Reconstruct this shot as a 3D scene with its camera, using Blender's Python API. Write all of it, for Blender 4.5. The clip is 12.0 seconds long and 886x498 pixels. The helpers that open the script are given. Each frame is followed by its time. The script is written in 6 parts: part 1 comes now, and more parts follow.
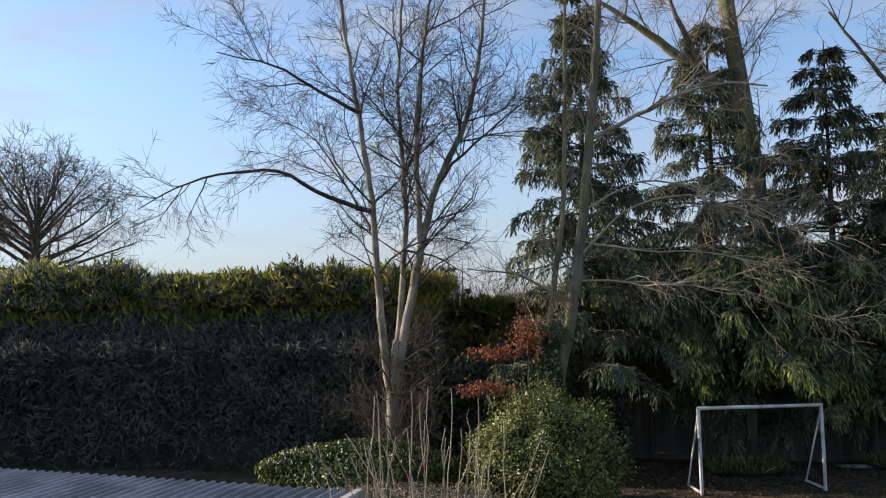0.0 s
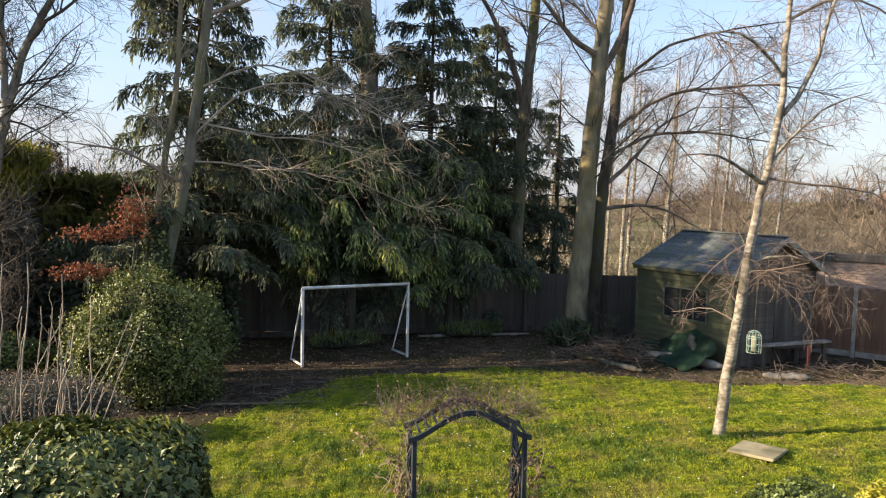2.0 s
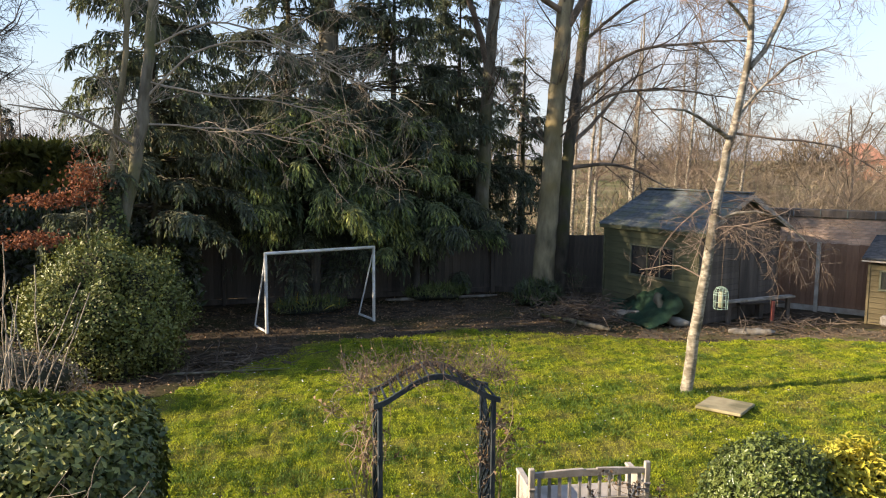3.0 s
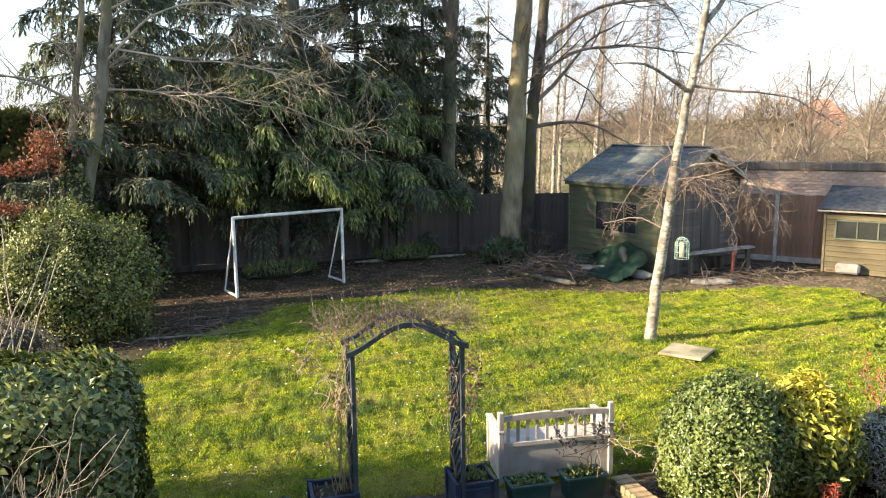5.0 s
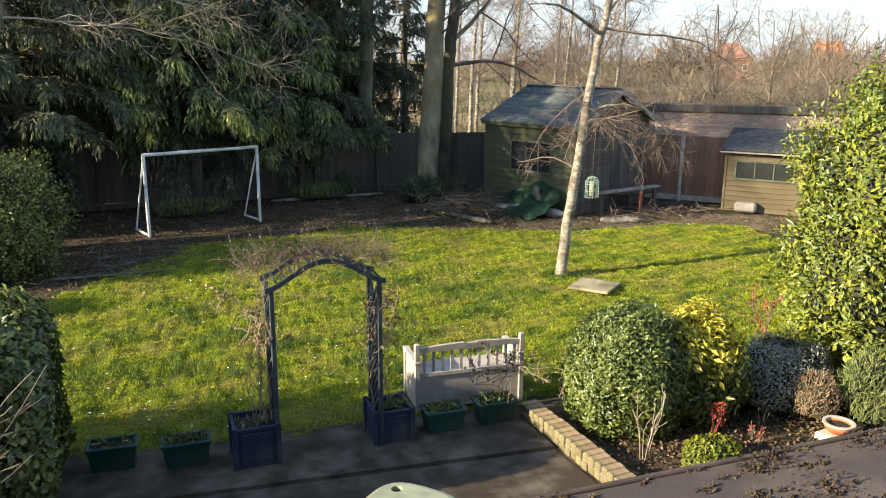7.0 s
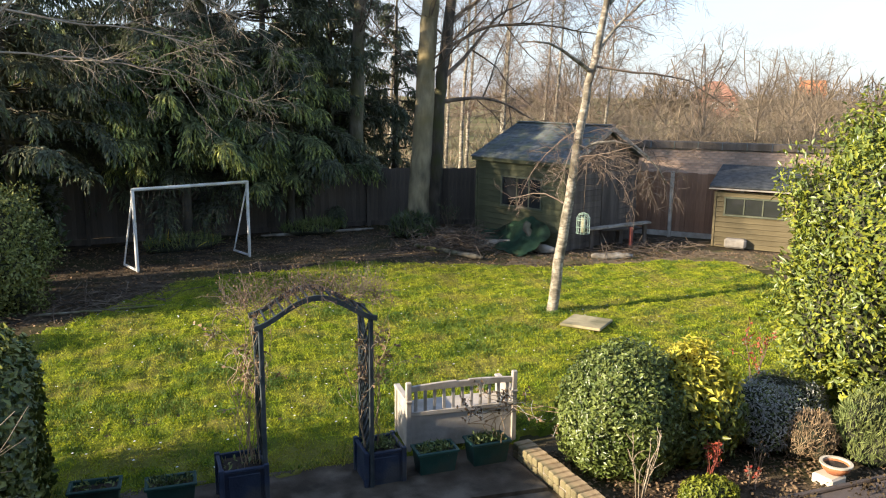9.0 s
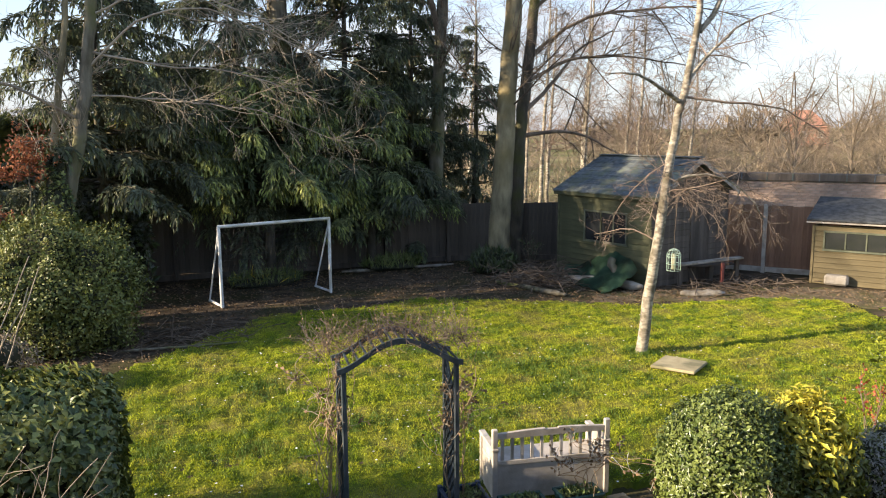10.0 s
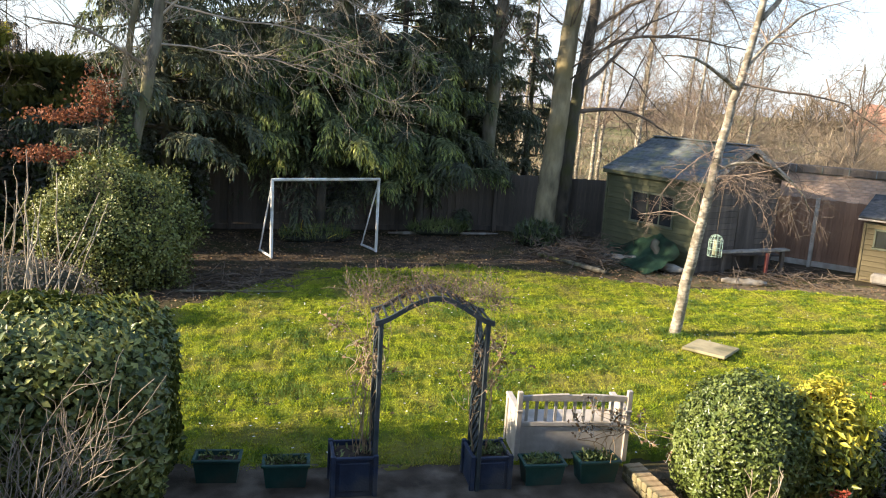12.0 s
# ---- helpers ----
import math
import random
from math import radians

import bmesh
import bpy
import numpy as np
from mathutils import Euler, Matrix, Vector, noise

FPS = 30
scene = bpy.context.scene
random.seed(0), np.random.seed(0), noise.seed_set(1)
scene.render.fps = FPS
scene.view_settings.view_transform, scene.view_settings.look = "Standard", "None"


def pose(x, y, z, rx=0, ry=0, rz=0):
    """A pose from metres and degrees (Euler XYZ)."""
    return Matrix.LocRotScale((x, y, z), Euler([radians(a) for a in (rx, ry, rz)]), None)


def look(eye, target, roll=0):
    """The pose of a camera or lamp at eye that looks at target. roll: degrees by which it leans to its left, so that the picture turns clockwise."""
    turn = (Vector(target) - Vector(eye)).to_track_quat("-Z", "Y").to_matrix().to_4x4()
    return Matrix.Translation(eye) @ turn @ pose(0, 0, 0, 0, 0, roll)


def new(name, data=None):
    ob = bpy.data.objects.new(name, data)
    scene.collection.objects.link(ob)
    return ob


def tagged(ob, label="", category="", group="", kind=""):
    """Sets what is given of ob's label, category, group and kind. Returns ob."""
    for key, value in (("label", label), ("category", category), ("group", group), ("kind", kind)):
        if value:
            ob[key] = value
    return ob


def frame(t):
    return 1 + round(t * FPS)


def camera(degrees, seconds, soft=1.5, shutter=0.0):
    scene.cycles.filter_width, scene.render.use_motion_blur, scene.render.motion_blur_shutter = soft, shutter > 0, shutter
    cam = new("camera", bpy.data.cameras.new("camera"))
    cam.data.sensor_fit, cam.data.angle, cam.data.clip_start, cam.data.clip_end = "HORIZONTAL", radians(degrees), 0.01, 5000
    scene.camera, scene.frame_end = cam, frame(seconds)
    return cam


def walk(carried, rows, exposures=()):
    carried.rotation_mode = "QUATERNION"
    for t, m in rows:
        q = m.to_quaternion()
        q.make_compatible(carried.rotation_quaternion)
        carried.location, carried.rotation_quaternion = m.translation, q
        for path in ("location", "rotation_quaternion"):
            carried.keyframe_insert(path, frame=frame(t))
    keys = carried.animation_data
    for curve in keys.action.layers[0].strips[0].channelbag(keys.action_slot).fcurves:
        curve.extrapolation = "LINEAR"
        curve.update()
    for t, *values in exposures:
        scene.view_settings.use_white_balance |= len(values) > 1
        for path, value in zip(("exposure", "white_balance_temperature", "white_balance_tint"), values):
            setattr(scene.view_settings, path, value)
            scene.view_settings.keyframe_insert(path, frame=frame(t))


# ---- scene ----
cam = camera(59.1, 12.0, soft=1.1)
PATH = [
    (0, (0.283, -0.32, 4.233), (-0.029, 1.65, 4.375), -1.3),
    (0.5, (0.304, -0.321, 4.224), (-0.17, 1.615, 4.388), -0.4),
    (1, (0.378, -0.426, 4.182), (0.067, 1.549, 4.241), 0.6),
    (1.5, (0.487, -0.553, 4.152), (0.801, 1.419, 4.033), 1.9),
    (2, (0.558, -0.579, 4.126), (1.169, 1.32, 3.983), 1.2),
    (2.5, (0.599, -0.541, 4.105), (1.258, 1.336, 3.894), 0.6),
    (3, (0.678, -0.323, 4.058), (1.367, 1.54, 3.824), 0.4),
    (5, (0.629, -0.518, 3.955), (1.387, 1.305, 3.632), -0.8),
    (5.5, (0.568, -0.644, 3.95), (1.364, 1.132, 3.491), -0.3),
    (6, (0.547, -0.701, 3.964), (1.462, 1.014, 3.492), 0.3),
    (6.5, (0.553, -0.707, 3.969), (1.48, 1.0, 3.494), 0.3),
    (7, (0.553, -0.714, 3.969), (1.485, 0.99, 3.494), 0.3),
    (9, (0.564, -0.628, 3.971), (1.529, 1.081, 3.583), 0.6),
    (9.5, (0.6, -0.577, 3.964), (1.564, 1.135, 3.591), 0.3),
    (10, (0.625, -0.297, 3.98), (1.42, 1.513, 3.676), -0.4),
    (10.5, (0.584, -0.524, 3.965), (1.243, 1.34, 3.662), 1.1),
    (11, (0.537, -0.653, 3.979), (1.209, 1.197, 3.623), 3.0),
    (11.5, (0.534, -0.646, 3.986), (1.209, 1.197, 3.603), 3.4),
    (12, (0.537, -0.647, 3.99), (1.219, 1.193, 3.605), 3.5),
]
EXPOSURES = [(0.0, 0.65, 6610, 12), (1.0, 0.45, 6660, 13), (1.5, 1.03, 6900, 14), (2.5, 1.13, 7100, 15), (3.2, 1.15, 7200, 15), (5.5, 1.97, 7000, 11), (6.5, 1.81, 6900, 10), (7.0, 1.38, 6900, 10), (9.0, 1.31, 6900, 12), (10.0, 1.33, 7100, 14), (11.0, 1.63, 7060, 13), (12.0, 1.61, 7010, 12)]
walk(cam, [(t, look(e, g, r)) for t, e, g, r in PATH], EXPOSURES)

# ---- light ----
SUN_AZ, SUN_EL = 278.0, 20.0      # compass bearing from +y (clockwise) and height of the sun
world = bpy.data.worlds.new("sky")
scene.world = world
world.use_nodes = True
wn, wl = world.node_tree.nodes, world.node_tree.links
sky = wn.new("ShaderNodeTexSky")
sky.sky_type, sky.sun_disc = "NISHITA", False
sky.sun_elevation, sky.sun_rotation = radians(SUN_EL), radians(SUN_AZ)
sky.air_density, sky.dust_density, sky.ozone_density = 0.88, 0.3, 2.2
tc = wn.new("ShaderNodeTexCoord")
mp = wn.new("ShaderNodeMapping")
mp.inputs["Scale"].default_value = (2.2, 2.2, 7.0)
mp.inputs["Location"].default_value = (1.3, 0.4, 0.2)
cl = wn.new("ShaderNodeTexNoise")
cl.inputs["Scale"].default_value, cl.inputs["Detail"].default_value, cl.inputs["Roughness"].default_value = 1.6, 7.0, 0.55
cr = wn.new("ShaderNodeValToRGB")
cr.color_ramp.elements[0].position, cr.color_ramp.elements[1].position = 0.50, 0.72
cr.color_ramp.elements[1].color = (0.85, 0.85, 0.85, 1)
mx = wn.new("ShaderNodeMix")
mx.data_type = "RGBA"
mx.inputs["B"].default_value = (1.68, 1.9, 2.35, 1)
wl.new(tc.outputs["Generated"], mp.inputs["Vector"])
wl.new(mp.outputs["Vector"], cl.inputs["Vector"])
wl.new(cl.outputs["Fac"], cr.inputs["Fac"])
sep = wn.new("ShaderNodeSeparateXYZ")
low_sky = wn.new("ShaderNodeMapRange")
low_sky.inputs["From Min"].default_value, low_sky.inputs["From Max"].default_value = 0.0, 0.30
low_sky.inputs["To Min"].default_value, low_sky.inputs["To Max"].default_value = 0.9, 0.0
clouds = wn.new("ShaderNodeMix")
clouds.data_type = "RGBA"
clouds.inputs["B"].default_value = (2.35, 2.5, 2.75, 1)
wl.new(tc.outputs["Generated"], sep.inputs["Vector"])
wl.new(sep.outputs["Z"], low_sky.inputs["Value"])
wl.new(low_sky.outputs["Result"], mx.inputs["Factor"])
wl.new(sky.outputs["Color"], mx.inputs["A"])
wl.new(cr.outputs["Color"], clouds.inputs["Factor"])
wl.new(mx.outputs["Result"], clouds.inputs["A"])
wl.new(clouds.outputs["Result"], wn["Background"].inputs["Color"])
wn["Background"].inputs["Strength"].default_value = 0.15
sun = new("sun", bpy.data.lights.new("sun", "SUN"))
sun.data.energy, sun.data.angle, sun.data.color = 4.6, radians(0.6), (1.0, 0.88, 0.68)
az, el = radians(SUN_AZ), radians(SUN_EL)
SUN_DIR = Vector((math.sin(az) * math.cos(el), math.cos(az) * math.cos(el), math.sin(el)))
sun.matrix_world = look(SUN_DIR * 60, (0, 0, 0))

# ---- materials ----
MATS = {}


def surf(name, a, b, scale=8.0, rough=0.8, bump=0.25, fine=60.0, metal=0.0, stretch=(1, 1, 1), vary=0.12, leaf=0.0, stain=None, stain_scale=1.2, spec=0.4, c=None):
    """Procedural surface: two tones in coarse noise, fine grain with relief, a random shift for each piece or island, optional large stains."""
    m = bpy.data.materials.new(name)
    m.use_nodes = True
    n, l = m.node_tree.nodes, m.node_tree.links
    p = n["Principled BSDF"]
    co = n.new("ShaderNodeTexCoord")
    mpg = n.new("ShaderNodeMapping")
    mpg.inputs["Scale"].default_value = stretch
    l.new(co.outputs["Object"], mpg.inputs["Vector"])
    big, small = n.new("ShaderNodeTexNoise"), n.new("ShaderNodeTexNoise")
    big.inputs["Scale"].default_value, big.inputs["Detail"].default_value = scale, 5.0
    small.inputs["Scale"].default_value, small.inputs["Detail"].default_value = fine, 4.0
    for t in (big, small):
        l.new(mpg.outputs["Vector"], t.inputs["Vector"])
    ramp = n.new("ShaderNodeValToRGB")
    e = ramp.color_ramp.elements
    e[0].position, e[1].position = 0.36, 0.64
    e[0].color, e[1].color = (*a, 1), (*b, 1)
    if c:
        k = e.new(0.5)
        k.color = (*c, 1)
    l.new(big.outputs["Fac"], ramp.inputs["Fac"])
    col = ramp.outputs["Color"]
    if stain:
        st = n.new("ShaderNodeTexNoise")
        st.inputs["Scale"].default_value, st.inputs["Detail"].default_value = stain_scale, 6.0
        sr = n.new("ShaderNodeValToRGB")
        sr.color_ramp.elements[0].position, sr.color_ramp.elements[1].position = 0.47, 0.62
        l.new(co.outputs["Object"], st.inputs["Vector"])
        l.new(st.outputs["Fac"], sr.inputs["Fac"])
        sm = n.new("ShaderNodeMix")
        sm.data_type = "RGBA"
        sm.inputs["B"].default_value = (*stain, 1)
        l.new(sr.outputs["Color"], sm.inputs["Factor"])
        l.new(col, sm.inputs["A"])
        col = sm.outputs["Result"]
    geo, info = n.new("ShaderNodeNewGeometry"), n.new("ShaderNodeObjectInfo")
    add = n.new("ShaderNodeMath")
    add.operation = "ADD"
    l.new(geo.outputs["Random Per Island"], add.inputs[0])
    l.new(info.outputs["Random"], add.inputs[1])
    gr = n.new("ShaderNodeMath")
    gr.operation = "ADD"
    l.new(add.outputs[0], gr.inputs[0])
    l.new(small.outputs["Fac"], gr.inputs[1])
    rng = n.new("ShaderNodeMapRange")
    rng.inputs["From Min"].default_value, rng.inputs["From Max"].default_value = 0.4, 2.6
    rng.inputs["To Min"].default_value, rng.inputs["To Max"].default_value = 1 - vary * 2.2, 1 + vary * 2.2
    l.new(gr.outputs[0], rng.inputs["Value"])
    hsv = n.new("ShaderNodeHueSaturation")
    l.new(rng.outputs["Result"], hsv.inputs["Value"])
    l.new(col, hsv.inputs["Color"])
    l.new(hsv.outputs["Color"], p.inputs["Base Color"])
    p.inputs["Roughness"].default_value, p.inputs["Metallic"].default_value = rough, metal
    p.inputs["Specular IOR Level"].default_value = spec
    if bump:
        bp = n.new("ShaderNodeBump")
        bp.inputs["Strength"].default_value, bp.inputs["Distance"].default_value = bump, 0.02
        l.new(small.outputs["Fac"], bp.inputs["Height"])
        l.new(bp.outputs["Normal"], p.inputs["Normal"])
    if leaf:
        tr, ms = n.new("ShaderNodeBsdfTranslucent"), n.new("ShaderNodeMixShader")
        l.new(hsv.outputs["Color"], tr.inputs["Color"])
        ms.inputs["Fac"].default_value = leaf
        l.new(p.outputs["BSDF"], ms.inputs[1])
        l.new(tr.outputs["BSDF"], ms.inputs[2])
        l.new(ms.outputs["Shader"], n["Material Output"].inputs["Surface"])
    MATS[name] = m
    return m


# Sheet kept darker than the blades, painting the shade between them.
M_LAWN = surf("lawn_grass", (0.085, 0.125, 0.012), (0.22, 0.24, 0.026), 3.5, 0.9, 0.9, 38, vary=0.2, stain=(0.20, 0.185, 0.045), stain_scale=1.1, spec=0.12)
M_BLADE = surf("grass_blade", (0.22, 0.30, 0.02), (0.46, 0.475, 0.042), 3.5, 0.7, 0, vary=0.28, leaf=0.35, stain=(0.39, 0.38, 0.055), stain_scale=1.1, spec=0.2)
M_TUFT = surf("tuft_blade", (0.085, 0.165, 0.025), (0.19, 0.28, 0.045), 2.0, 0.6, 0, vary=0.2, leaf=0.35)
M_FIELD = surf("far_field", (0.10, 0.11, 0.035), (0.24, 0.20, 0.10), 0.05, 0.95, 0.2, 4, vary=0.08, stain=(0.16, 0.12, 0.06), stain_scale=0.03, spec=0.1)
M_SOIL = surf("leafy_soil", (0.058, 0.044, 0.031), (0.15, 0.108, 0.07), 3.0, 0.95, 0.8, 40, vary=0.15, stain=(0.065, 0.06, 0.025), stain_scale=0.6, spec=0.15)
M_LITTER = surf("dead_leaf", (0.11, 0.07, 0.035), (0.30, 0.20, 0.12), 4, 0.85, 0, vary=0.25, leaf=0.1)
M_CONC = surf("patio_concrete", (0.045, 0.036, 0.026), (0.135, 0.112, 0.085), 3.5, 0.9, 0.25, 70, vary=0.16, stain=(0.055, 0.042, 0.03), stain_scale=1.4, spec=0.2)
M_BARK = surf("grey_bark", (0.10, 0.085, 0.06), (0.24, 0.21, 0.155), 6, 0.9, 0.7, 40, stretch=(1, 1, 0.3), stain=(0.13, 0.13, 0.05), stain_scale=0.9, vary=0.1)
M_BARKD = surf("dark_bark", (0.05, 0.042, 0.032), (0.12, 0.10, 0.075), 6, 0.9, 0.7, 40, stretch=(1, 1, 0.3), stain=(0.085, 0.085, 0.03), stain_scale=1.1, vary=0.1)
M_GOLD = surf("lichen_bark", (0.12, 0.10, 0.062), (0.32, 0.265, 0.16), 4, 0.9, 0.6, 40, stretch=(1, 1, 0.35), stain=(0.19, 0.15, 0.07), stain_scale=0.7, vary=0.1)
M_PALE = surf("pale_bark", (0.20, 0.17, 0.135), (0.44, 0.385, 0.30), 5, 0.85, 0.5, 40, stretch=(1, 1, 0.3), stain=(0.16, 0.14, 0.10), stain_scale=1.6, vary=0.1)
M_BIRCH = surf("birch_bark", (0.17, 0.145, 0.11), (0.45, 0.40, 0.315), 14, 0.8, 0.7, 50, stretch=(0.7, 0.7, 1.5), stain=(0.13, 0.11, 0.075), stain_scale=4.5, vary=0.08)
M_TWIG = surf("brown_twig", (0.10, 0.072, 0.05), (0.22, 0.165, 0.12), 3, 0.85, 0, vary=0.2)
M_TWIGD = surf("dark_twig", (0.045, 0.036, 0.028), (0.10, 0.08, 0.06), 3, 0.85, 0, vary=0.2)
M_TWIGP = surf("pale_twig", (0.24, 0.19, 0.14), (0.42, 0.35, 0.26), 3, 0.8, 0, vary=0.2)
M_TWIGR = surf("reddish_twig", (0.15, 0.105, 0.08), (0.28, 0.21, 0.16), 3, 0.8, 0, vary=0.2)
M_SCRUB = surf("winter_scrub_twig", (0.15, 0.115, 0.08), (0.30, 0.235, 0.165), 0.25, 0.9, 0, vary=0.22)
M_CONIF = surf("conifer_needles", (0.078, 0.096, 0.064), (0.17, 0.185, 0.115), 1.2, 0.6, 0, vary=0.3, leaf=0.3, spec=0.3)
M_CONIFM = surf("mid_green_conifer_needles", (0.10, 0.135, 0.065), (0.22, 0.25, 0.11), 1.2, 0.6, 0, vary=0.3, leaf=0.3, spec=0.3)
M_CONIFL = surf("bright_conifer_needles", (0.19, 0.25, 0.08), (0.40, 0.42, 0.13), 1.2, 0.6, 0, vary=0.3, leaf=0.3, spec=0.3)
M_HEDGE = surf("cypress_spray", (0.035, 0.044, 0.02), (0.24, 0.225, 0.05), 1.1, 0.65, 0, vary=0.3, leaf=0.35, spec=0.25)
# Face and top of one hedge: shade and haze greyed in, sun yellowed in.
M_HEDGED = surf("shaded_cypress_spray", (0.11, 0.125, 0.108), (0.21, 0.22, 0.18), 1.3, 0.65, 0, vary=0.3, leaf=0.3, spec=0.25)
M_HEDGEY = surf("sunlit_cypress_spray", (0.17, 0.19, 0.035), (0.42, 0.37, 0.06), 0.9, 0.6, 0, vary=0.3, leaf=0.4, spec=0.25)
# Dark fill that paints the shade between leaves.
M_CORE = surf("shaded_inside", (0.035, 0.038, 0.026), (0.075, 0.075, 0.050), 3, 0.95, 0.6, 20, spec=0.1)
M_LAUREL = surf("laurel_leaf", (0.085, 0.125, 0.028), (0.215, 0.26, 0.07), 5, 0.32, 0, vary=0.25, leaf=0.15, spec=0.5)
M_YELLOW = surf("golden_leaf", (0.42, 0.40, 0.05), (0.70, 0.60, 0.10), 4, 0.4, 0, vary=0.2, leaf=0.25)
M_YGREEN = surf("yellow_green_leaf", (0.13, 0.165, 0.02), (0.33, 0.345, 0.045), 3, 0.4, 0, vary=0.25, leaf=0.25)
M_IVY = surf("ivy_leaf", (0.13, 0.165, 0.036), (0.33, 0.34, 0.10), 4, 0.4, 0, vary=0.28, leaf=0.12)
M_DARKIVY = surf("dark_hedge_leaf", (0.045, 0.07, 0.022), (0.10, 0.13, 0.042), 4, 0.4, 0, vary=0.28, leaf=0.1)
M_COPPER = surf("copper_beech_leaf", (0.22, 0.075, 0.035), (0.42, 0.17, 0.085), 4, 0.7, 0, vary=0.2, leaf=0.3)
M_SILVER = surf("silver_leaf", (0.26, 0.27, 0.25), (0.46, 0.46, 0.42), 5, 0.7, 0, vary=0.2, leaf=0.1)
M_STRAW = surf("dry_stem", (0.26, 0.18, 0.11), (0.45, 0.33, 0.20), 5, 0.8, 0, vary=0.2)
M_ROSE = surf("rosemary_leaf", (0.12, 0.17, 0.05), (0.25, 0.28, 0.095), 5, 0.6, 0, vary=0.2)
M_REDLEAF = surf("red_leaf", (0.30, 0.05, 0.035), (0.45, 0.11, 0.06), 5, 0.5, 0, vary=0.2, leaf=0.2)
M_WHITE = surf("white_goal_paint", (0.74, 0.74, 0.72), (0.84, 0.84, 0.82), 4, 0.45, 0.1, 30, vary=0.03, stain=(0.60, 0.58, 0.52), stain_scale=3)
M_NET = surf("net_cord", (0.035, 0.035, 0.035), (0.06, 0.06, 0.058), 4, 0.8, 0)
M_BLUE = surf("blue_stained_wood", (0.026, 0.042, 0.050), (0.052, 0.074, 0.084), 5, 0.6, 0.3, 60, stretch=(1, 1, 0.2), stain=(0.075, 0.085, 0.09), stain_scale=4)
M_NAVY = surf("navy_planter_paint", (0.018, 0.030, 0.060), (0.035, 0.052, 0.095), 4, 0.5, 0.2, 50, stain=(0.07, 0.075, 0.085), stain_scale=3)
M_TEAL = surf("green_plastic", (0.012, 0.055, 0.047), (0.022, 0.085, 0.070), 4, 0.45, 0.1, 40, stain=(0.05, 0.075, 0.06), stain_scale=3)
M_BENCH = surf("cream_bench_paint", (0.46, 0.41, 0.36), (0.60, 0.545, 0.48), 4, 0.6, 0.2, 60, stretch=(1, 1, 1), vary=0.06, stain=(0.40, 0.35, 0.29), stain_scale=3.5)
M_COMPOST = surf("compost", (0.03, 0.022, 0.016), (0.07, 0.05, 0.035), 12, 0.95, 0.8, 60)
M_BRICK = surf("buff_brick", (0.30, 0.21, 0.12), (0.46, 0.34, 0.20), 6, 0.9, 0.5, 60, vary=0.2, stain=(0.20, 0.17, 0.09), stain_scale=2.5)
M_PINK = surf("pink_stock_brick", (0.30, 0.20, 0.15), (0.44, 0.32, 0.25), 3, 0.9, 0.4, 60, vary=0.2)
M_MORTAR = surf("mortar", (0.24, 0.21, 0.17), (0.34, 0.30, 0.25), 8, 0.95, 0.5, 80)
M_FENCE = surf("red_brown_fence_wood", (0.16, 0.082, 0.05), (0.31, 0.18, 0.115), 4, 0.85, 0.4, 60, stretch=(1, 1, 0.15), vary=0.2)
# Weathered fence wood, also the painted shade of the summerhouse gable.
M_FENCED = surf("weathered_and_shaded_wood", (0.075, 0.06, 0.048), (0.15, 0.12, 0.095), 4, 0.9, 0.4, 60, stretch=(1, 1, 0.15), vary=0.2)
M_POST = surf("concrete_post", (0.28, 0.25, 0.21), (0.40, 0.36, 0.31), 6, 0.9, 0.4, 60)
M_SHED = surf("olive_shed_board", (0.066, 0.068, 0.034), (0.115, 0.115, 0.06), 4, 0.75, 0.3, 60, stretch=(0.3, 0.3, 1.5), vary=0.12)
M_HUT = surf("tan_hut_board", (0.115, 0.09, 0.045), (0.175, 0.14, 0.075), 4, 0.75, 0.3, 60, stretch=(0.3, 0.3, 1.5), vary=0.12)
M_FELT = surf("slate_grey_felt", (0.10, 0.115, 0.12), (0.175, 0.195, 0.20), 9, 0.92, 0.5, 70, vary=0.15, stain=(0.15, 0.17, 0.13), stain_scale=2.5, spec=0.15)
M_FELTD = surf("dark_hut_felt", (0.045, 0.05, 0.055), (0.085, 0.092, 0.098), 7, 0.95, 0.4, 70, spec=0.1)
M_ROOF = surf("brown_roof_felt", (0.075, 0.057, 0.05), (0.14, 0.108, 0.094), 5, 0.95, 0.3, 140, vary=0.1, stain=(0.075, 0.06, 0.056), stain_scale=1.4)
M_MOSS = surf("brown_moss", (0.050, 0.035, 0.022), (0.12, 0.085, 0.045), 20, 0.95, 0.9, 90, vary=0.25)
M_CORR = surf("corrugated_cement_sheet", (0.27, 0.27, 0.29), (0.38, 0.38, 0.40), 2.5, 0.55, 0.25, 50, vary=0.06, stain=(0.20, 0.20, 0.205), stain_scale=1.5)
M_EDGE = surf("pale_verge_concrete", (0.46, 0.43, 0.40), (0.60, 0.57, 0.53), 5, 0.85, 0.3, 50, stain=(0.30, 0.28, 0.24), stain_scale=4)
M_RENDER = surf("dark_garage_wall", (0.12, 0.105, 0.095), (0.20, 0.18, 0.16), 3, 0.9, 0.4, 60, stain=(0.09, 0.08, 0.07), stain_scale=1.5)
M_FRAME = surf("grey_green_frame", (0.08, 0.09, 0.06), (0.14, 0.15, 0.10), 5, 0.6, 0.2, 60)
M_LOG = surf("pale_dead_log", (0.25, 0.22, 0.18), (0.42, 0.38, 0.32), 5, 0.9, 0.6, 40, stretch=(0.4, 0.4, 1), stain=(0.2, 0.17, 0.13), stain_scale=4)
